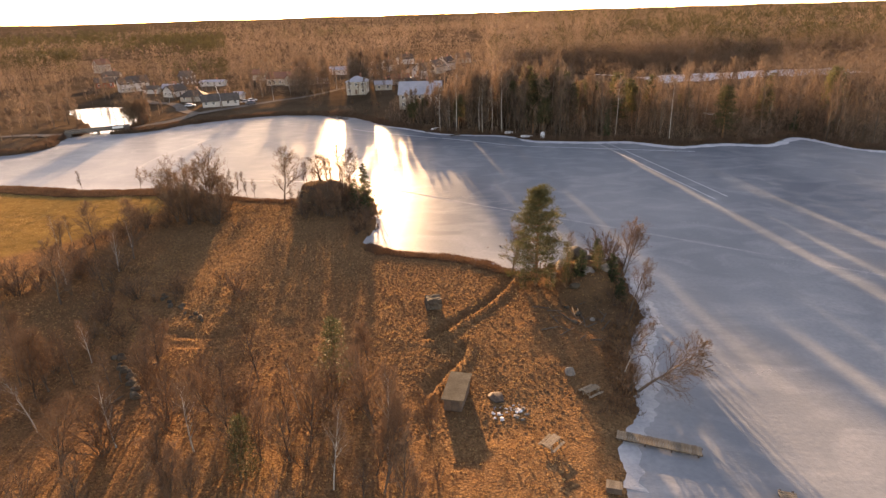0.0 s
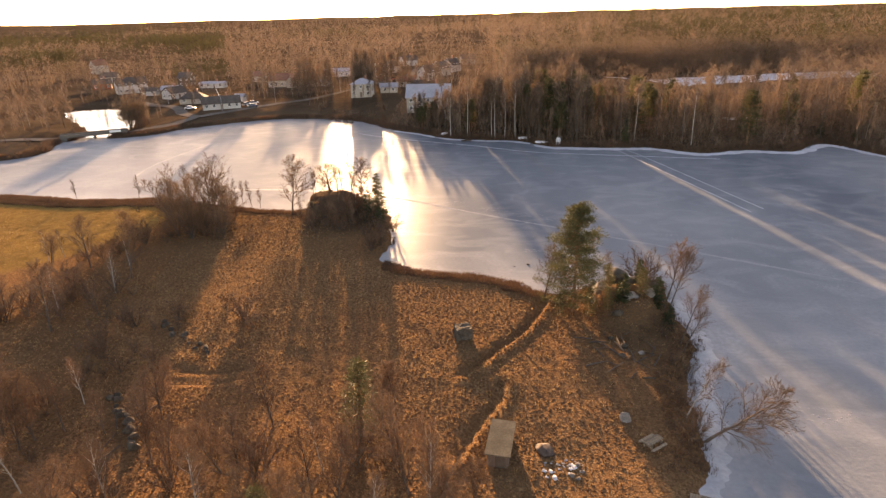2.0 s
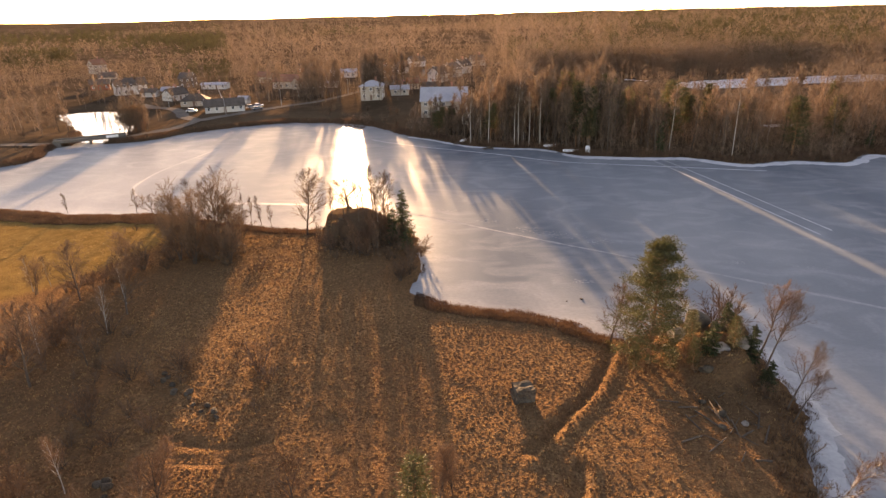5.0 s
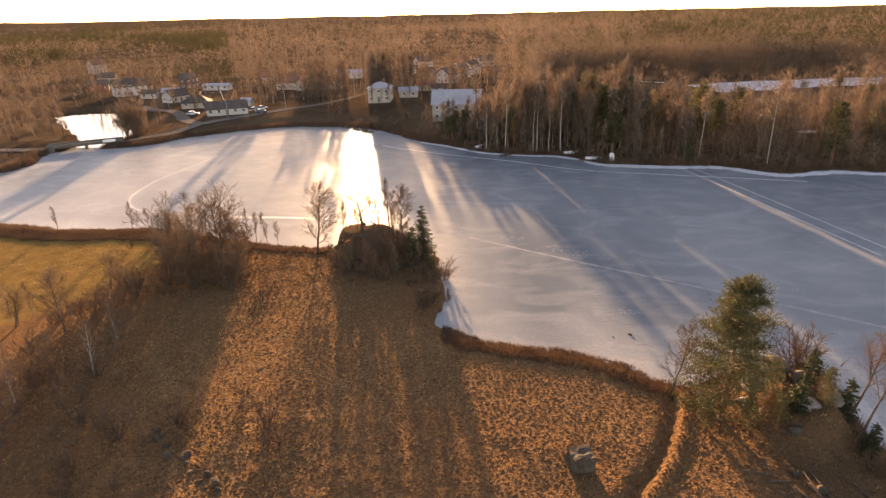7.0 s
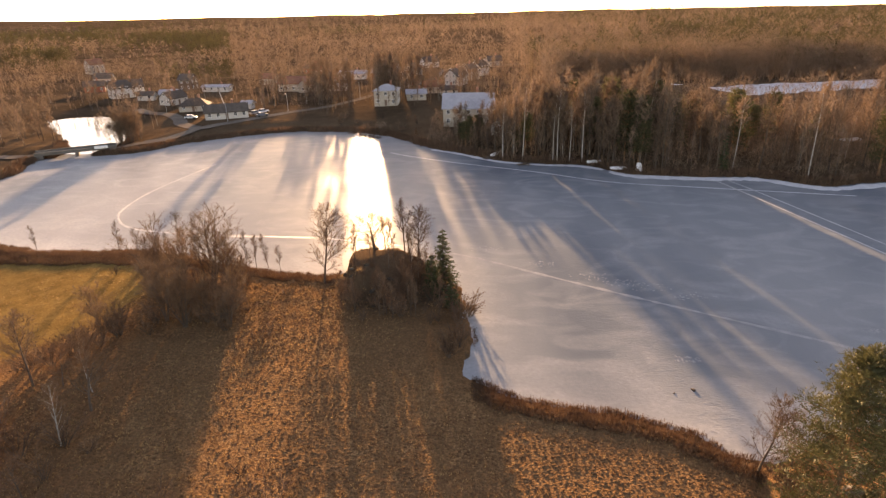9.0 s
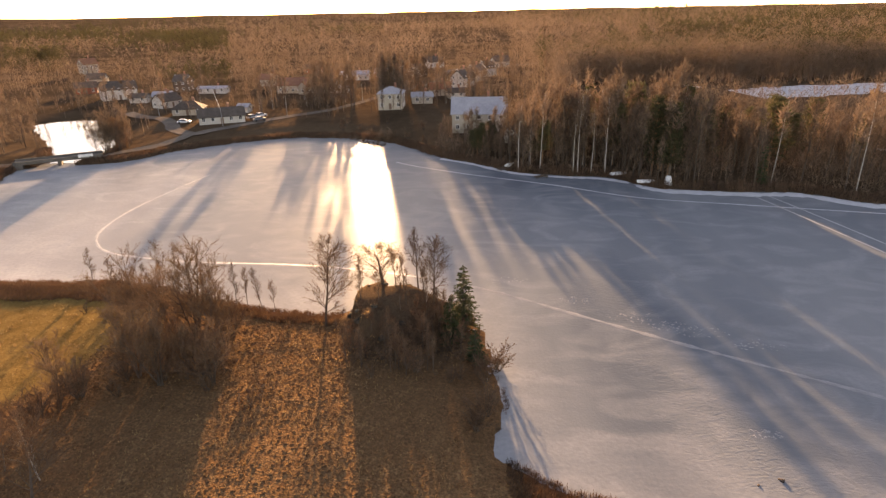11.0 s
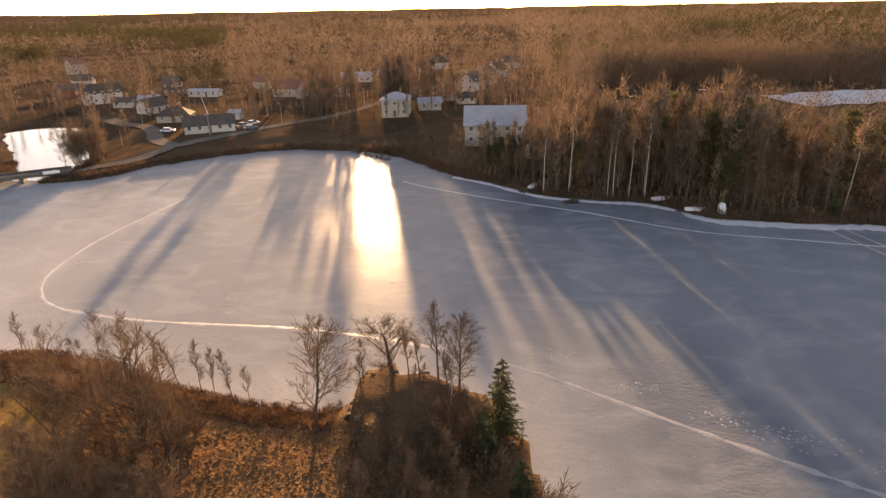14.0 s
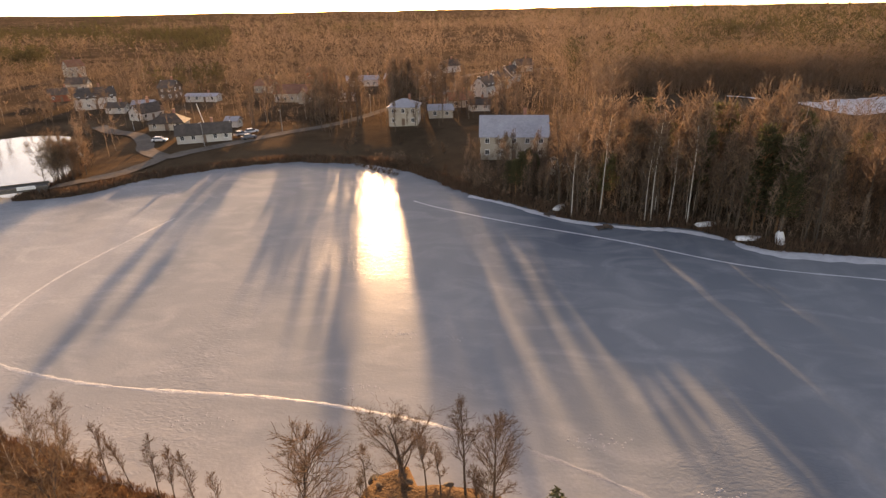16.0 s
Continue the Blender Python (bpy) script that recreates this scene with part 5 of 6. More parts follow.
rs = np.random.RandomState(3)
CAND = 90000
ang = np.radians(rs.uniform(-52, 62, CAND))
dist = 190 + 1650 * rs.rand(CAND) ** 1.35
wx, wy = -20 - np.sin(ang) * dist, 60 + np.cos(ang) * dist
keep = land(wx, wy) > 4
village = (wx > -240) & (wx < 8) & (wy < 425)
keep &= ~village | (rs.rand(CAND) < np.where(wy > 330, 0.5, 0.14))
keep &= ~((wx > 12) & (wx < np.where(wy > 264, 190, 124)) & (wy > 240) & (wy < 306 + 0.05 * wx))
keep &= ~((wx > -6) & (wx < 112) & (wy < 228))
keep &= ~((wx < -120) & (wx > -260) & (wy < 305) & (rs.rand(CAND) < 0.5))
for s in HOUSES:
    keep &= np.hypot(wx - s[0], wy - s[1]) > 7.5
for r in (SHORE_ROAD, BRIDGE_ROAD):
    keep &= line_distance(wx, wy, r)[0] > 4.5
wx, wy = wx[keep], wy[keep]
east = (wx > 8) & (wy > 240)
share = field(wx, wy, 90, 42) + np.where(wx > 0.12 * wy, 0.12, -0.1) + 0.2 * smooth01(0.3, 0.6, -wx / wy) - np.where((wx > -0.45 * wy) & (wx < 10) & (wy < 800), 0.25, 0)
con = (share + rs.uniform(-0.3, 0.3, len(wx)) > np.where(east, 0.72, 0.8)) & (wy > np.where(east, 330, 430))
con |= (field(wx, wy, 110, 46) > 0.52) & (-wx > 0.42 * wy) & (wy > 330)
keep = (field(wx, wy, 55, 43) < 0.74) | east | (wy < 330)
wx, wy, con, east = wx[keep], wy[keep], con[keep], east[keep]
size = rs.uniform(7.5, 15, len(wx)) * (0.65 + 0.7 * field(wx, wy, 38, 44)) * np.where(east, 1.45, 1.0)
# in the sunlit gaps only what stays below the sun's rays
size = np.where(sunlit(wx, wy), np.minimum(size, (wy - np.where(wx + 0.194 * (wy - 200) < -30, 205, 175)) * 0.137 - 3.8), size)
wx, wy, con, size = wx[size > 1.5], wy[size > 1.5], con[size > 1.5], size[size > 1.5]
spots = np.stack([wx, wy, size], -1)
M_FARWOOD = material("far_bare_woods", ((0.11, 0.078, 0.058), (0.235, 0.166, 0.122)), 0.02, 0.9, 0.0, translucent=0.28, fine=30, spec=0.0)
M_FARFIR = material("far_conifer_woods", ((0.045, 0.04, 0.022), (0.1, 0.085, 0.044)), 0.03, 0.9, 0.0, translucent=0.22, fine=30, spec=0.0)
reach = np.hypot(wx + 20, wy - 60)
woods("bare_woods", spots[~con & (reach < 430)][:4600], M_FARWOOD, "leafless brown woodland behind the village", 46, 0.16, 0.33, 0.08, 0.08, seed=6)
woods("bare_woods", spots[~con & (reach >= 430)][:8400], M_FARWOOD, "wide leafless brown woodland towards the horizon", 22, 0.16, 0.4, 0.13, 0.28, seed=7)
woods("conifer_woods", spots[con & (reach < 560)][:2400], M_FARFIR, "tall pine forest behind the snowy field", 44, 0.36, 0.2, 0.08, 0.26, 0.7, seed=8)
woods("conifer_woods", spots[con & (reach >= 560)][:6500], M_FARFIR, "dark conifer forest towards the horizon", 16, 0.25, 0.2, 0.17, 0.42, seed=9)
# the forest's closed edge behind the snowy field
ex = rs.uniform(14, 240, 2200)
ey = 308 + 0.05 * ex + rs.uniform(0, 34, len(ex))
woods("forest_edge", np.stack([ex, ey, rs.uniform(9, 19, len(ex))], -1), M_FARWOOD, "dense shaded brown edge of the forest", 46, 0.03, 0.17, 0.09, 0.08, seed=10)
# underwood and young trees that close the far shore's wood
ux, uy = rs.uniform(-31, 114, 9000), rs.uniform(146, 250, 9000)
ud = land(ux, uy)
uok = (ud > 1.2) & (ud < np.where(ux > -22, 44, 24))
for s in HOUSES:
    uok &= np.hypot(ux - s[0], uy - s[1]) > 0.42 * math.hypot(s[2], s[3]) + 1.0
ux, uy = ux[uok][:3200], uy[uok][:3200]
bx_lane, bx_y = rs.uniform(-57, -42, 110), rs.uniform(211.5, 219.5, 110)
bx = bx_lane - 0.194 * (bx_y - 200)
on_bank = land(bx, bx_y) > 0.6
tall = np.where(sunlit(ux, uy), rs.uniform(1.5, 3.0, len(ux)), np.where(ux > -8, rs.uniform(3, 8.5, len(ux)), rs.uniform(1.8, 4.0, len(ux)))) * smooth01(-2, 9, land(ux, uy))
ux, uy, tall = np.concatenate([ux, bx[on_bank]]), np.concatenate([uy, bx_y[on_bank]]), np.concatenate([np.maximum(1.6, tall), rs.uniform(2.5, 3.1, on_bank.sum())])
woods("underwood", np.stack([ux, uy, tall], -1), M_FAR_TWIG, "dense leafless brown underwood of the far shore", 44, 0.04, 0.26, 0.13, 0.045, seed=11)
M_SLUSH = material('refrozen_slush', ((0.2, 0.21, 0.225), (0.33, 0.335, 0.34)), 0.8, 0.6, 0.5, spec=0.0)
M_TRACK = material('packed_track_snow', ((0.27, 0.28, 0.295), (0.42, 0.425, 0.43)), 0.5, 0.6, 0.5, fine=5, spec=0.16)
M_CRUST = material('refrozen_snow', ((0.42, 0.43, 0.45), (0.6, 0.61, 0.63)), 0.8, 0.5, 0.5, spec=0.0)
ribbon("snow_field", spline([(80, 276), (90, 278), (100, 282), (120, 288), (150, 294), (185, 300)], 6, False), 26, 0.35, M_CRUST, "white snow-covered field between the woods", "snow", bumpy=0.3)
ribbon("snow_patch", spline([(75, 187), (80, 188.5), (86, 189)], 6, False), 3.2, 0.3, M_CRUST, "snowy clearing in the far wood", "snow", bumpy=0.7)
ribbon("snow_patch", spline([(62, 305), (66, 303), (71, 298)], 6, False), 1.6, 0.3, M_SNOW, "leftover snow patch at the wood's edge", "snow", bumpy=0.6)

# ---- on the ice ----
random.seed(31)
LOOP = spline([(-84, 178), (-86.3, 166), (-88.2, 152), (-87.5, 141), (-84.8, 134.7), (-79.4, 129.8), (-69.2, 127.1), (-60.3, 126.1), (-48, 125.6), (-38, 124.3), (-27, 121.5), (-16.9, 117.5), (-6.1, 111), (5, 104.4), (15.3, 98.6), (32, 89), (60, 72)], 14, False)
ribbon("snow_track", LOOP[:142], 0.5, 0.02, M_TRACK, "old snow-scooter track looping over the ice", "track", kind="stuff", bumpy=0.9, follow=False, profile=(0.1, 1, 0.7, 0.1))
ribbon("snow_track", LOOP[141:], 0.5, 0.015, M_SLUSH, "faint darker scooter track running on over the ice", "track", kind="stuff", bumpy=1.2, follow=False, profile=(0.1, 1, 0.7, 0.1))
ribbon("snow_track", spline([(-40, 190), (-34.1, 185.6), (-21.2, 178.2), (-2.8, 169.5), (13.3, 160.5), (30.6, 156.3), (60, 150)], 14, False), 0.4, 0.025, M_CRUST, "ski track on the ice along the far shore", "track", kind="stuff", bumpy=0.6, follow=False, profile=(0.1, 1, 1, 0.1))
ribbon("snow_track", spline([(35.5, 164), (37.3, 159), (41.8, 141.5), (50, 108)], 14, False), 0.4, 0.03, M_TRACK, "straight scooter track running out from the far shore", "track", kind="stuff", bumpy=0.6, follow=False, profile=(0.1, 1, 1, 0.1))
ribbon("snow_track", spline([(38.4, 164), (40.1, 159.5), (44.6, 143), (53, 110)], 14, False), 0.4, 0.03, M_TRACK, "straight scooter track running out from the far shore", "track", kind="stuff", bumpy=0.6, follow=False, profile=(0.1, 1, 1, 0.1))
ribbon("snow_bank", spline([(16, 170.5), (19, 165.5), (35, 162.6), (46, 162), (57, 155), (70, 157.5), (82, 155.8), (94, 164), (101, 151), (112, 144.5), (150, 135)], 10, False), 2.4, 0.07, M_CRUST, "bank of snow along the far waterline", "snow", kind="stuff", bumpy=0.8, follow=False, profile=(1, 1.2, 0.8, 0.05))
ribbon("snow_bank", spline([(-29, 193.5), (-21, 188), (-11, 179.5), (-1, 176), (8, 174.6), (14, 171)], 10, False), 1.3, 0.06, M_CRUST, "bank of snow along the far waterline", "snow", kind="stuff", bumpy=0.8, follow=False, profile=(1, 1.2, 0.8, 0.05))


def crust(x, y, r, n, name="snow_crust", label="patch of rough refrozen snow on the ice"):
    """Small refrozen lumps scattered over the ice."""
    vs, fs = [], []
    for _ in range(n // 2):
        a, q = rnd(0, 6.283), r * math.sqrt(random.random())
        cx, cy, s = x + math.cos(a) * q * 1.6, y + math.sin(a) * q * 0.7, rnd(0.05, 0.17)
        b = len(vs)
        for k in range(5):
            vs.append((cx + math.cos(k * 1.257) * s * rnd(0.6, 1.3), cy + math.sin(k * 1.257) * s * rnd(0.6, 1.3), 0.0))
        vs.append((cx, cy, s * rnd(0.1, 0.22)))
        fs += [(b + k, b + (k + 1) % 5, b + 5) for k in range(5)]
    return tagged(new(name, mesh(name, vs, fs, M_SLUSH)), label, "snow", kind="stuff")


def rock(name, x, y, r, tall=0.7, seed=0, label="", mat=None, z=None, category="boulder"):
    """An angular, slightly chipped stone, a third of it in the ground."""
    rr = random.Random(seed * 7 + 1)
    bm = bmesh.new()
    for _ in range(26):
        v = Vector((rr.gauss(0, 1), rr.gauss(0, 1), rr.gauss(0, 1))).normalized() * rr.uniform(0.82, 1.08)
        bm.verts.new((v.x * r, v.y * r * 0.8, v.z * r * tall))
    hull = bmesh.ops.convex_hull(bm, input=bm.verts[:])
    bmesh.ops.delete(bm, geom=[g for g in hull["geom_interior"] if isinstance(g, bmesh.types.BMVert)], context="VERTS")
    bmesh.ops.bevel(bm, geom=bm.edges[:], offset=r * 0.06, segments=1, affect="EDGES")
    me = bpy.data.meshes.new(name)
    bm.to_mesh(me)
    bm.free()
    me.materials.append(mat or M_STONE)
    ob = new(name, me)
    ob.matrix_basis = pose(x, y, (ground_at(x, y) if z is None else z) + 0.2 * r * tall, 0, 0, seed * 53)
    return tagged(ob, label or "weathered grey boulder on the heath", category)


for x, y in ((0.6, 110.6), (4.4, 108.6), (8.0, 107.3), (13.4, 104.5), (-5.8, 115.0), (-52.2, 121.6), (-64.0, 122.2), (-37.6, 127.3), (-14.7, 121.1), (-35.8, 138.6), (-28.9, 137.7), (7.4, 89.3), (31.2, 96.3), (31.2, 48.2), (41.3, 94.3), (47.4, 75.7), (57.5, 73.6)):
    crust(x, y, rnd(0.9, 2.2), 90)
ribbon("snow_bank", spline([(15.0, 31), (16.6, 37.5), (19.0, 42.2), (20.9, 48), (22.0, 53), (24.2, 59), (24.4, 65), (24.9, 72)], 10, False), 2.1, 0.05, M_TRACK, "old snow drifted along the near shore", "snow", kind="stuff", bumpy=0.8, follow=False, profile=(1, 1.2, 0.8, 0.05))
# fishing hole and stick left on the ice
rock("ice_heap", 6.3, 83.6, 0.32, 0.5, 3, "small dark heap beside a fishing hole in the ice", M_DARKWOOD, 0.0, "ice heap")
rock("ice_heap", 4.2, 83.0, 0.16, 0.5, 4, "small dark lump on the ice", M_DARKWOOD, 0.0, "ice heap")

# ---- near land: things ----
random.seed(41)


def jetty(x0, y0, x1, y1, width, z, label):
    a, b = Vector((x0, y0, 0)), Vector((x1, y1, 0))
    ln = (b - a).length
    t = root("jetty", pose(x0, y0, 0, 0, 0, math.degrees(math.atan2(y1 - y0, x1 - x0))), label, "jetty")
    for s in (-1, 1):
        part("beam", box(ln, 0.14, 0.18, ln / 2, s * width * 0.36, z - 0.2), M_DARKWOOD, t)
    for i in range(4):
        for s in (-1, 1):
            part("post", box(0.14, 0.14, z + 0.55, 0.3 + i * (ln - 0.6) / 3, s * width * 0.36, -0.75), M_DARKWOOD, t)
    me = bpy.data.meshes.new("plank")
    bm = box(0.19, width, 0.04, bevel=0.006)
    bm.to_mesh(me)
    bm.free()
    me.materials.append(M_PLANK)
    for i in range(int(ln / 0.21)):
        part("plank", me, M_PLANK, t, m=pose(0.11 + i * 0.21, rnd(-0.03, 0.03), z - 0.018, 0, 0, rnd(-0.6, 0.6)))
    return t


jetty(15.2, 37.2, 22.1, 35.1, 1.15, 0.42, "weathered wooden plank jetty frozen into the ice")
jetty(25.6, 23.5, 27.1, 30.9, 1.3, 0.42, "second wooden jetty end with snow on it")


def shed(x, y, turn):
    z = ground_at(x, y)
    t = root("shed", pose(x, y, z, 0, 0, turn), "small dark shed with a frosty tan felt roof on the meadow", "shed")
    w, d, hf, hb = 1.8, 3.9, 1.35, 1.6
    v = [(-w / 2, -d / 2, -0.3), (w / 2, -d / 2, -0.3), (w / 2, d / 2, -0.3), (-w / 2, d / 2, -0.3), (-w / 2, -d / 2, hf), (w / 2, -d / 2, hf), (w / 2, d / 2, hb), (-w / 2, d / 2, hb)]
    part("wall", mesh("wall", v, [(0, 1, 5, 4), (1, 2, 6, 5), (2, 3, 7, 6), (3, 0, 4, 7)], M_BROWNWOOD), M_BROWNWOOD, t)
    o = 0.2
    s = (hb - hf) / d
    rv = [(-w / 2 - o, -d / 2 - o, hf - s * o), (w / 2 + o, -d / 2 - o, hf - s * o), (w / 2 + o, d / 2 + o, hb + s * o), (-w / 2 - o, d / 2 + o, hb + s * o)]
    rv = [(a, b, c + 0.01) for a, b, c in rv] + [(a, b, c + 0.11) for a, b, c in rv]
    part("roof", mesh("roof", rv, [(3, 2, 1, 0), (4, 5, 6, 7), (0, 1, 5, 4), (1, 2, 6, 5), (2, 3, 7, 6), (3, 0, 4, 7)], M_FELT), M_FELT, t)
    for i in range(11):
        part("board", box(0.15, 0.03, hf + 0.2, -w / 2 + 0.1 + i * 0.16, -d / 2 - 0.016, -0.2), M_BROWNWOOD, t)
    part("door", box(0.8, 0.05, 1.15, 0.2, -d / 2 - 0.06, 0.05, bevel=0.01), M_DARKWOOD, t)


shed(0.55, 42.0, -10)


def picnic_table(x, y, turn, label):
    z = ground_at(x, y)
    t = root("picnic_table", pose(x, y, z, 0, 0, turn), label, "table")
    for i in range(4):
        part("top_board", box(1.8, 0.17, 0.04, 0, -0.29 + i * 0.193, 0.72, bevel=0.008), M_PLANK, t)
    for s in (-1, 1):
        part("bench", box(1.8, 0.26, 0.045, 0, s * 0.72, 0.43, bevel=0.008), M_PLANK, t)
        part("leg", box(0.09, 1.6, 0.09, s * 0.62, 0, 0.34), M_PLANK, t)
        for q in (-1, 1):
            part("leg", box(0.09, 0.09, 0.76, s * 0.62, q * 0.42, -0.05), M_PLANK, t)
    return t


picnic_table(13.9, 43.0, 35, "grey wooden picnic table in the shade, dusted with snow")
picnic_table(9.1, 35.2, 50, "grey wooden picnic table on the grass")
crate = root("wooden_crate", pose(13.5, 30.4, ground_at(13.5, 30.4), 0, 0, -12), "pale wooden box at the shore", "box")
for i in range(6):
    part("board", box(0.2, 0.9, 0.03, -0.52 + i * 0.21, 0, 0.6), M_PLANK, crate)
part("body", box(1.22, 0.84, 0.6, 0, 0, 0, bevel=0.02), M_DARKWOOD, crate)
bm = box(2.0, 1.7, 1.75, 0, 0, -0.15)
bmesh.ops.subdivide_edges(bm, edges=bm.edges[:], cuts=3, use_grid_fill=True)
for v in bm.verts:
    v.co += Vector((rnd(-0.09, 0.09), rnd(-0.09, 0.09), rnd(-0.07, 0.07))) - Vector((v.co.x, v.co.y, 0)) * 0.06 * max(0, v.co.z)
bme = bpy.data.meshes.new("boulder")
bm.to_mesh(bme)
bm.free()
bme.materials.append(M_ROCK)
block = new("boulder", bme)
block.matrix_basis = pose(-3.2, 61.0, ground_at(-3.2, 61.0) - 0.15, 0, 0, 17)
tagged(block, "dark squarish boulder beside the ditch", "boulder")
for i, (x, y, r) in enumerate(((-34.3, 107.5, 0.6), (-34.6, 109.2, 0.7), (-33.9, 105.4, 0.55), (-34.6, 110.8, 0.5), (-33.2, 112.6, 0.7), (-32.6, 103.6, 0.6))):
    rock("boulder", x, y, r, 0.7, i + 140, "dark mossy rock at the foot of the knoll", M_ROCK)
rock("boulder", 12.3, 46.6, 0.75, 0.8, 2, "pale grey boulder on the shaded grass")
for i, (x, y, r) in enumerate(((14.6, 70.8, 1.5), (16.6, 71.6, 1.9), (18.6, 70.2, 1.4), (13.2, 68.8, 0.9), (20.6, 72.4, 1.2), (22.8, 74.9, 1.0), (17.4, 66.4, 1.1), (15.4, 64.4, 0.8), (23.9, 77.2, 0.9), (19.8, 66.9, 1.0), (13.9, 60.6, 0.5), (15.1, 58.8, 0.6), (16.6, 57.5, 0.45), (14.4, 57.0, 0.4))):
    rock("boulder", x, y, r, 0.7, i, "dark lichen-grey boulder on the rocky point", M_ROCK if i % 3 else M_STONE)
for i in range(16):
    a, q = rnd(0, 6.283), rnd(0.5, 1.0)
    x, y = -28 + math.cos(a) * 7.5 * q, 108 + math.sin(a) * 6 * q
    if shore(x, y) > 0.4:
        rock("boulder", x, y, rnd(0.3, 0.65), 0.5, i + 20, "dark mossy rock of the knoll", M_ROCK)
for i in range(16):
    rock("stone", 4.0 + rnd(0, 3.4), 39.6 + rnd(-0.7, 1.0), rnd(0.14, 0.34), 0.5, i + 60, "pale stone in a frosted rubble heap", M_CRUST if i % 2 else M_STONE, category="stone")
rock("mound", 4.4, 42.3, 1.1, 0.35, 70, "low dark earth mound beside the shed", M_DARKWOOD, category="mound")
for i in range(16):
    u = i / 15
    rock("stone", -38.8 + 6.0 * u + rnd(-0.5, 0.5), 48.8 - 7.0 * u + rnd(-0.5, 0.5), rnd(0.3, 0.7), 0.8, i + 90, "dark stone of an overgrown rubble ridge", M_ROCK, category="stone")
for i in range(14):
    u = i / 13
    rock("stone", -41.4 + 8.7 * u + rnd(-0.6, 0.6), 63.7 + -6.1 * u + rnd(-0.6, 0.6), rnd(0.25, 0.55), 0.8, i + 190, "dark stone of an overgrown rubble ridge", M_ROCK, category="stone")
for i, (x, y) in enumerate(((5.2, 40.2), (6.4, 40.6), (-24.5, 112), (-35.2, 110.2), (-20.4, 105.5), (-17.6, 97), (22.9, 71), (20.6, 50.2))):
    crust(x, y, 0.9, 26, "snow_remnant", "leftover snow at the foot of the bank").location.z = max(0.0, ground_at(x, y)) + 0.03


def log(x, y, ln, r, turn, tilt=0, bark=M_BARK):
    w = Wood()
    w.tube([Vector((-ln / 2, 0, 0)), Vector((0, 0, 0.03)), Vector((ln / 2, 0, 0))], [r, r * 0.9, r * 0.7], 7)
    ob = new("fallen_branch", w.mesh("fallen_branch", bark))
    ob.matrix_basis = pose(x, y, ground_at(x, y) + r * 0.8, 0, tilt, turn)
    tagged(ob, "fallen grey branch among brushwood", "branch")


for i in range(8):
    log(-35.0 + random.gauss(0, 1.2), 43.5 + random.gauss(0, 2.0), rnd(1.2, 2.6), rnd(0.05, 0.09), rnd(60, 130), rnd(-5, 4), M_BARK)
for i in range(24):
    log(14.5 + random.gauss(0, 1.8), 57.5 + random.gauss(0, 2.4), rnd(1.2, 3.2), rnd(0.05, 0.11), rnd(0, 180), rnd(-6, 6))

# ---- far shore: boats, docks, bridge, cars, poles ----


def boat(x, y, z, turn, label, roll=180, pitch=0, length=4.2):
    t = root("rowing_boat", pose(x, y, z, 0, 0, turn) @ pose(0, 0, 0.55 if roll == 180 else 0.1, roll, pitch, 0), label, "boat")
    v, f = [], []
    n = 9
    for i in range(n):
        u = i / (n - 1)
        hw = 0.75 * math.sin(math.pi * (0.18 + 0.62 * (1 - u))) ** 0.8 if u < 0.97 else 0.06
        dz = 0.55 + 0.18 * u * u
        for k in range(7):
            a = math.pi * k / 6
            v.append((-length / 2 + u * length, -math.cos(a) * hw, dz - math.sin(a) ** 0.7 * dz * (1 - 0.35 * u ** 4)))
    for i in range(n - 1):
        for k in range(6):
            q = i * 7 + k
            f.append((q, q + 7, q + 8, q + 1))
    f.append(tuple(range(7)))
    hull = part("hull", mesh("hull", v, f, M_BOAT, True), M_BOAT, t)
    for q in (-0.9, 0.4):
        part("thwart", box(0.25, 1.2, 0.04, q, 0, 0.36), M_PLANK, t)
    return t


boat(17.4, 170.0, ground_at(17.4, 170.0), 8, "white rowing boat turned upside down on the far shore")
boat(21.6, 168.4, ground_at(21.6, 168.4), 80, "white boat propped up on end against the bank", 180, -50, 3.6)
boat(12.8, 176.4, ground_at(12.8, 176.4), 20, "pale rowing boat lying at the waterline")
boat(-11.5, 184.8, ground_at(-11.5, 184.8), 60, "pale boat pulled up on the bank", 180, 0, 4.0)


def small_dock(x, y, turn, label):
    t = root("dock", pose(x, y, 0, 0, 0, turn), label, "dock")
    for i in range(8):
        part("plank", box(0.36, 1.4, 0.06, -1.4 + i * 0.4, 0, 0.32), M_DARKWOOD, t)
    for a in (-1.2, 1.2):
        for b in (-0.5, 0.5):
            part("post", box(0.14, 0.14, 0.9, a, b, -0.55), M_DARKWOOD, t)
    part("crosspiece", box(0.9, 0.5, 0.35, 0.4, 0.2, 0.38, bevel=0.04), M_DARKWOOD, t)


small_dock(-13.3, 182.4, 50, "dark little dock frozen in at the far shore")
small_dock(-4.8, 175.4, 15, "dark swimming raft frozen in at the far shore")

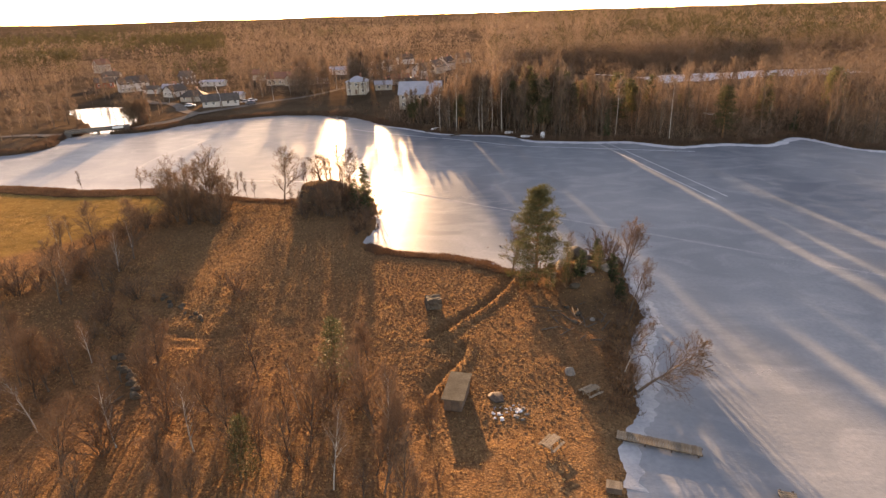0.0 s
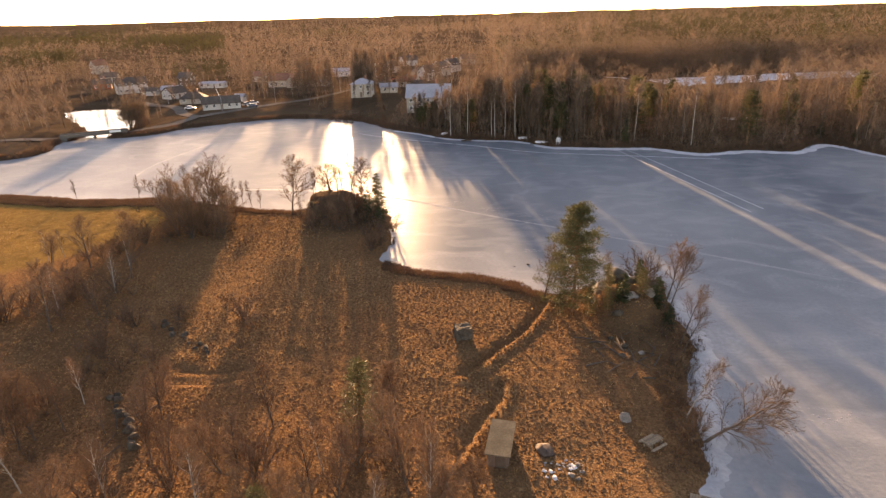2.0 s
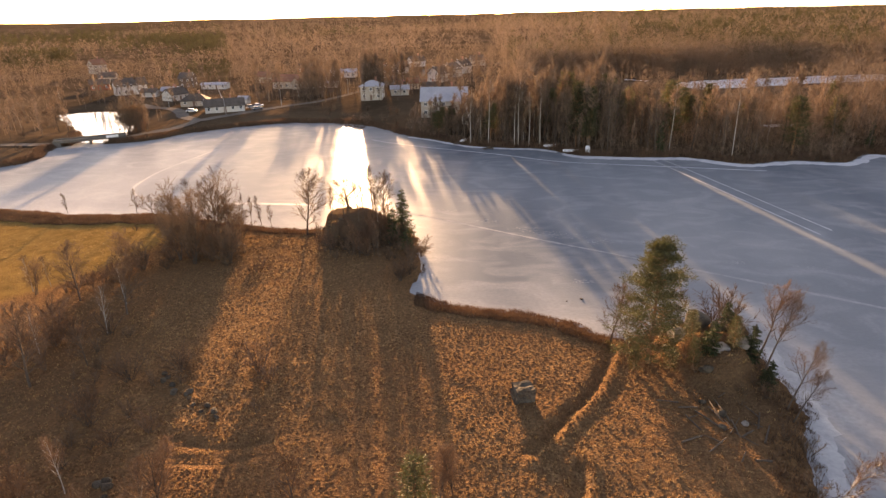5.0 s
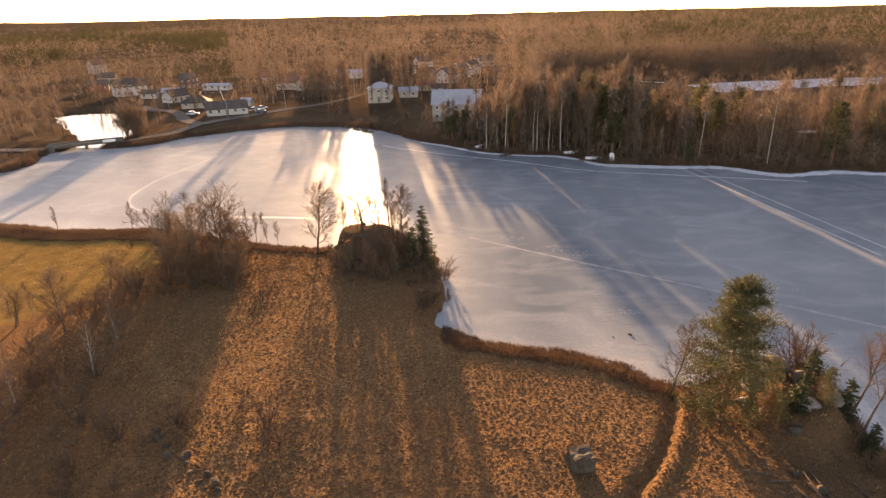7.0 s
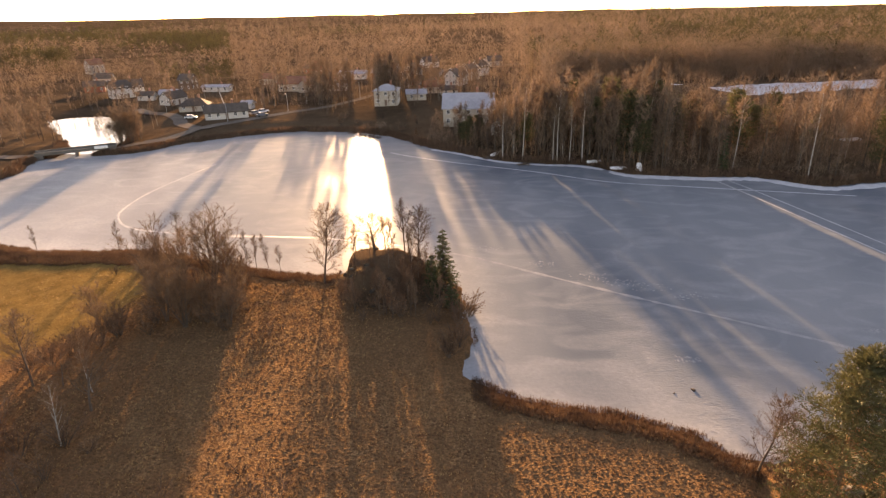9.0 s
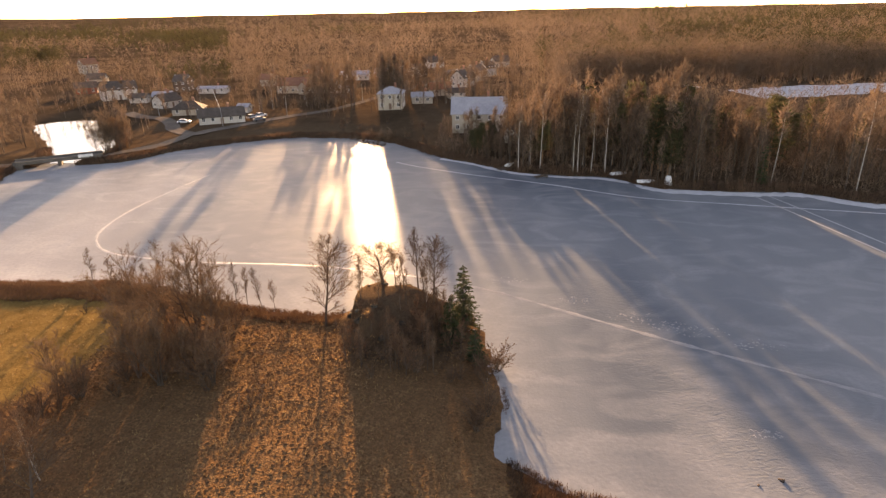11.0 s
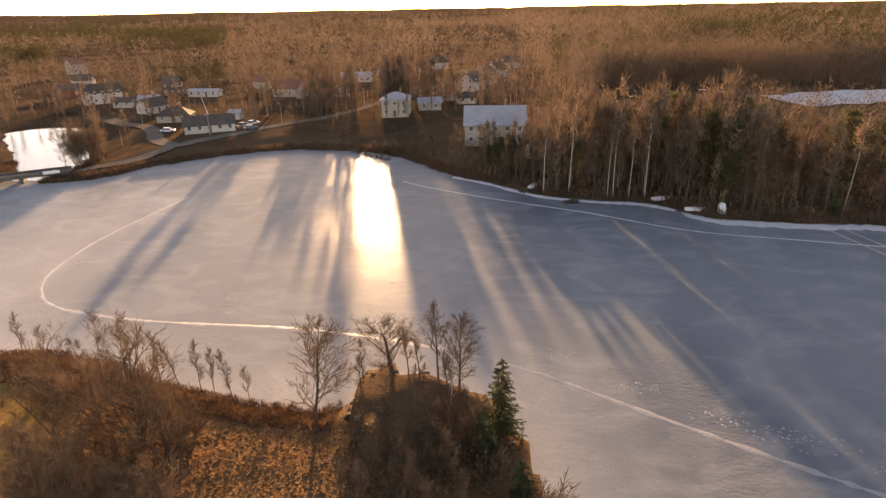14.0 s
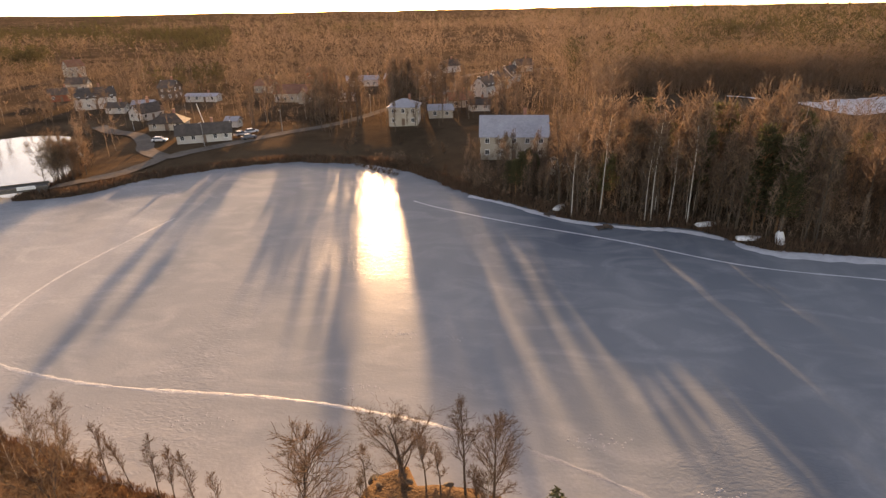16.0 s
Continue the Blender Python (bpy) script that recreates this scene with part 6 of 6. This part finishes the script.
bridge = root("bridge", pose(-129.3, 189.0, 0, 0, 0, 31), "low concrete road bridge between pond and lake", "bridge")
part("deck", box(20, 4.4, 0.5, 0, 0, 1.1, bevel=0.05), M_CONCRETE, bridge)
for s in (-1, 1):
    part("parapet", box(20, 0.25, 0.4, 0, s * 2.1, 1.6, bevel=0.04), M_CONCRETE, bridge)
    part("abutment", box(1.6, 4.6, 2.2, s * 8.8, 0, -1.1), M_CONCRETE, bridge)
part("pier", box(0.8, 4.2, 2.2, 0, 0, -1.1), M_CONCRETE, bridge)
part("guard_plate", box(3.4, 0.1, 0.75, 6.2, -2.3, 1.55, bevel=0.02), M_FRAME, bridge, "white painted guard plate")


def car(x, y, turn, colour, label):
    m = plain("car_paint", colour, 0.3)
    t = root("car", pose(x, y, ground_at(x, y) + 0.14, 0, 0, turn), label, "car")
    body = box(4.3, 1.75, 0.6, 0, 0, 0.25, bevel=0.14)
    part("body", body, m, t)
    v = [(-1.7, -0.78, 0.85), (1.2, -0.78, 0.85), (1.2, 0.78, 0.85), (-1.7, 0.78, 0.85), (-1.25, -0.65, 1.4), (0.45, -0.65, 1.4), (0.45, 0.65, 1.4), (-1.25, 0.65, 1.4)]
    part("cabin_glass", mesh("cabin_glass", v, [(0, 1, 5, 4), (1, 2, 6, 5), (2, 3, 7, 6), (3, 0, 4, 7)], M_GLASS), M_GLASS, t)
    part("roof", box(1.75, 1.34, 0.06, -0.4, 0, 1.39, bevel=0.02), m, t)
    for a in (-1.35, 1.35):
        for b in (-0.8, 0.8):
            bm = bmesh.new()
            bmesh.ops.create_cone(bm, cap_ends=True, segments=14, radius1=0.32, radius2=0.32, depth=0.22, matrix=pose(a, b, 0.32, 90))
            bmesh.ops.bevel(bm, geom=[e for e in bm.edges if e.calc_face_angle(0) > 1], offset=0.04, segments=1, affect="EDGES")
            part("wheel", bm, M_TYRE, t)
    return t


car(-118.5, 236.5, 10, (0.6, 0.6, 0.6), "pale car parked by the long white house")
car(-98.2, 245.0, 60, (0.3, 0.3, 0.32), "grey car parked behind the long house")
car(-96.4, 248.5, 55, (0.55, 0.55, 0.57), "silver car parked behind the long house")
car(-94.0, 240.5, 40, (0.1, 0.1, 0.12), "dark car parked on the shore road")
car(-32, 300, 70, (0.55, 0.55, 0.57), "silver car on the village road")
car(-46, 312, 60, (0.35, 0.08, 0.06), "red car on the village road")


def pole(x, y, h, label, lean=(0, 0), lamp=True, r=0.09):
    t = root("street_lamp" if lamp else "flagpole", pose(x, y, ground_at(x, y), lean[0], lean[1], 0), label, "lamp post" if lamp else "pole")
    w = Wood()
    w.tube([Vector((0, 0, -0.3)), Vector((0, 0, h * 0.5)), Vector((0, 0, h))], [r, r * 0.8, r * 0.5], 8)
    part("pole", w.mesh("pole", M_FRAME if not lamp else M_STEEL), M_STEEL, t)
    if lamp:
        part("arm", box(0.06, 1.2, 0.06, 0, -0.5, h - 0.05), M_STEEL, t)
        part("lamp_head", box(0.24, 0.6, 0.12, 0, -1.2, h - 0.1, bevel=0.03), M_STEEL, t)
    else:
        bm = bmesh.new()
        bmesh.ops.create_icosphere(bm, subdivisions=2, radius=0.12, matrix=Matrix.Translation((0, 0, h + 0.1)))
        part("finial", bm, M_FRAME, t)


pole(-111.5, 251.5, 8.5, "white flagpole leaning beside the long house", (0, -14), False, 0.13)
for x, y in ((-103, 231.5), (-88, 252), (-66, 280), (-46, 322), (-136, 253)):
    pole(x, y, 6.5, "grey street lamp beside the village road")

# ---- grass, tussocks and reeds ----
rs = np.random.RandomState(9)


def blades(name, px, py, per, tall, spread, width, mat, label, droop=0.35):
    n = len(px)
    pz = height(px, py)
    hh = tall * rs.uniform(0.55, 1.25, (n, per))
    a = rs.rand(n, per) * 6.283
    ox, oy = np.cos(a) * spread * rs.rand(n, per), np.sin(a) * spread * rs.rand(n, per)
    bx, by, bz = px[:, None] + ox, py[:, None] + oy, np.broadcast_to(pz[:, None] - 0.05, (n, per))
    t = rs.rand(n, per) * 6.283
    sx, sy = np.cos(t) * width, np.sin(t) * width
    tipx, tipy = bx + np.cos(a) * hh * droop, by + np.sin(a) * hh * droop
    v = np.stack([np.stack([bx - sx, by - sy, bz], -1), np.stack([bx + sx, by + sy, bz], -1), np.stack([tipx, tipy, bz + hh], -1)], 2).reshape(-1, 3)
    return tagged(new(name, fast_mesh(name, v, np.arange(len(v)).reshape(-1, 3), mat)), label, "grass", kind="stuff")


px, py = rs.uniform(-112, 24, 36000), rs.uniform(24, 119, 36000)
d = land(px, py)
ok = (d > 1.0) & (np.hypot((px + 27) / 8, (py - 108) / 7) > 0.8) & (field(px, py, 18, 8) + rs.uniform(-0.3, 0.3, len(px)) > 0.36) & (np.abs(px + 16) < 34 + py * 0.8)
blades("grass_tussocks", px[ok], py[ok], 4, 0.26, 0.14, 0.04, M_GRASS, "dry straw-coloured grass tussocks on the meadow")


def tussocks(name, px, py, mat, label):
    """Low ragged domes of old grass, each a leaning four-sided tuft."""
    n, k = len(px), 4
    pz = height(px, py)
    r = rs.uniform(0.10, 0.22, (n, 1))
    tall = r * rs.uniform(0.28, 0.55, (n, 1))
    a = np.linspace(0, 2 * np.pi, k, endpoint=False)[None] + rs.rand(n, 1) * 6.28
    rings = []
    for share, up in ((1.0, -0.25), (0.72, 0.62)):
        rr = r * share * rs.uniform(0.75, 1.25, (n, k))
        rings.append(np.stack([px[:, None] + np.cos(a) * rr, py[:, None] + np.sin(a) * rr, pz[:, None] + tall * (up + rs.uniform(-0.12, 0.12, (n, k)))], -1))
    tip = np.stack([px + rs.uniform(-0.06, 0.06, n), py + rs.uniform(-0.06, 0.06, n), pz + tall[:, 0]], -1)[:, None]
    verts = np.concatenate(rings + [tip], 1).reshape(-1, 3)
    base = np.arange(n)[:, None] * (2 * k + 1)
    i, j = np.arange(k)[None], (np.arange(k)[None] + 1) % k
    tris = np.concatenate([np.stack([base + i, base + j, base + k + j], -1), np.stack([base + i, base + k + j, base + k + i], -1), np.stack([base + k + i, base + k + j, np.broadcast_to(base + 2 * k, (n, k))], -1)], 1).reshape(-1, 3)
    return tagged(new(name, fast_mesh(name, verts, tris, mat)), label, "grass", kind="stuff")


qx, qy = np.meshgrid(np.arange(-62, 18, 0.44), np.arange(36, 106, 0.44))
qx, qy = qx.ravel() + rs.uniform(-0.2, 0.2, qx.size), qy.ravel() + rs.uniform(-0.2, 0.2, qx.size)
ditch = np.min([line_distance(qx, qy, line)[0] for line in DITCHES + RUTS], axis=0)
ok = (land(qx, qy) > 1.2) & (np.hypot((qx + 28) / 8, (qy - 108) / 8) > 0.9) & (ditch > 0.9) & (field(qx, qy, 9, 15) + rs.uniform(-0.35, 0.35, len(qx)) > 0.3) & (np.abs(qx + 16) < 20 + qy * 0.5)
tussocks("tussock_field", qx[ok], qy[ok], M_TUFT, "low bleached tussocks of old grass on the meadow")
px, py = rs.uniform(-118, 25, 400000), rs.uniform(40, 124, 400000)
d = land(px, py)
ok = (d > -0.6) & (d < np.where(px < -62, 6.5, 3.2)) & ((px < 8) | (rs.rand(len(px)) < 0.3)) & ((px > -16) | (px < -36))
blades("reeds", px[ok][:17000], py[ok][:17000], 5, 0.5, 0.25, 0.035, M_REED, "dead brown reeds along the near shore", 0.18)
px, py = rs.uniform(-145, 110, 120000), rs.uniform(145, 225, 120000)
d = land(px, py)
ok = (d > -0.4) & (d < 3.5)
blades("reeds", px[ok][:7000], py[ok][:7000], 4, 1.2, 0.5, 0.06, M_REED, "dead brown reeds along the far shore", 0.2)
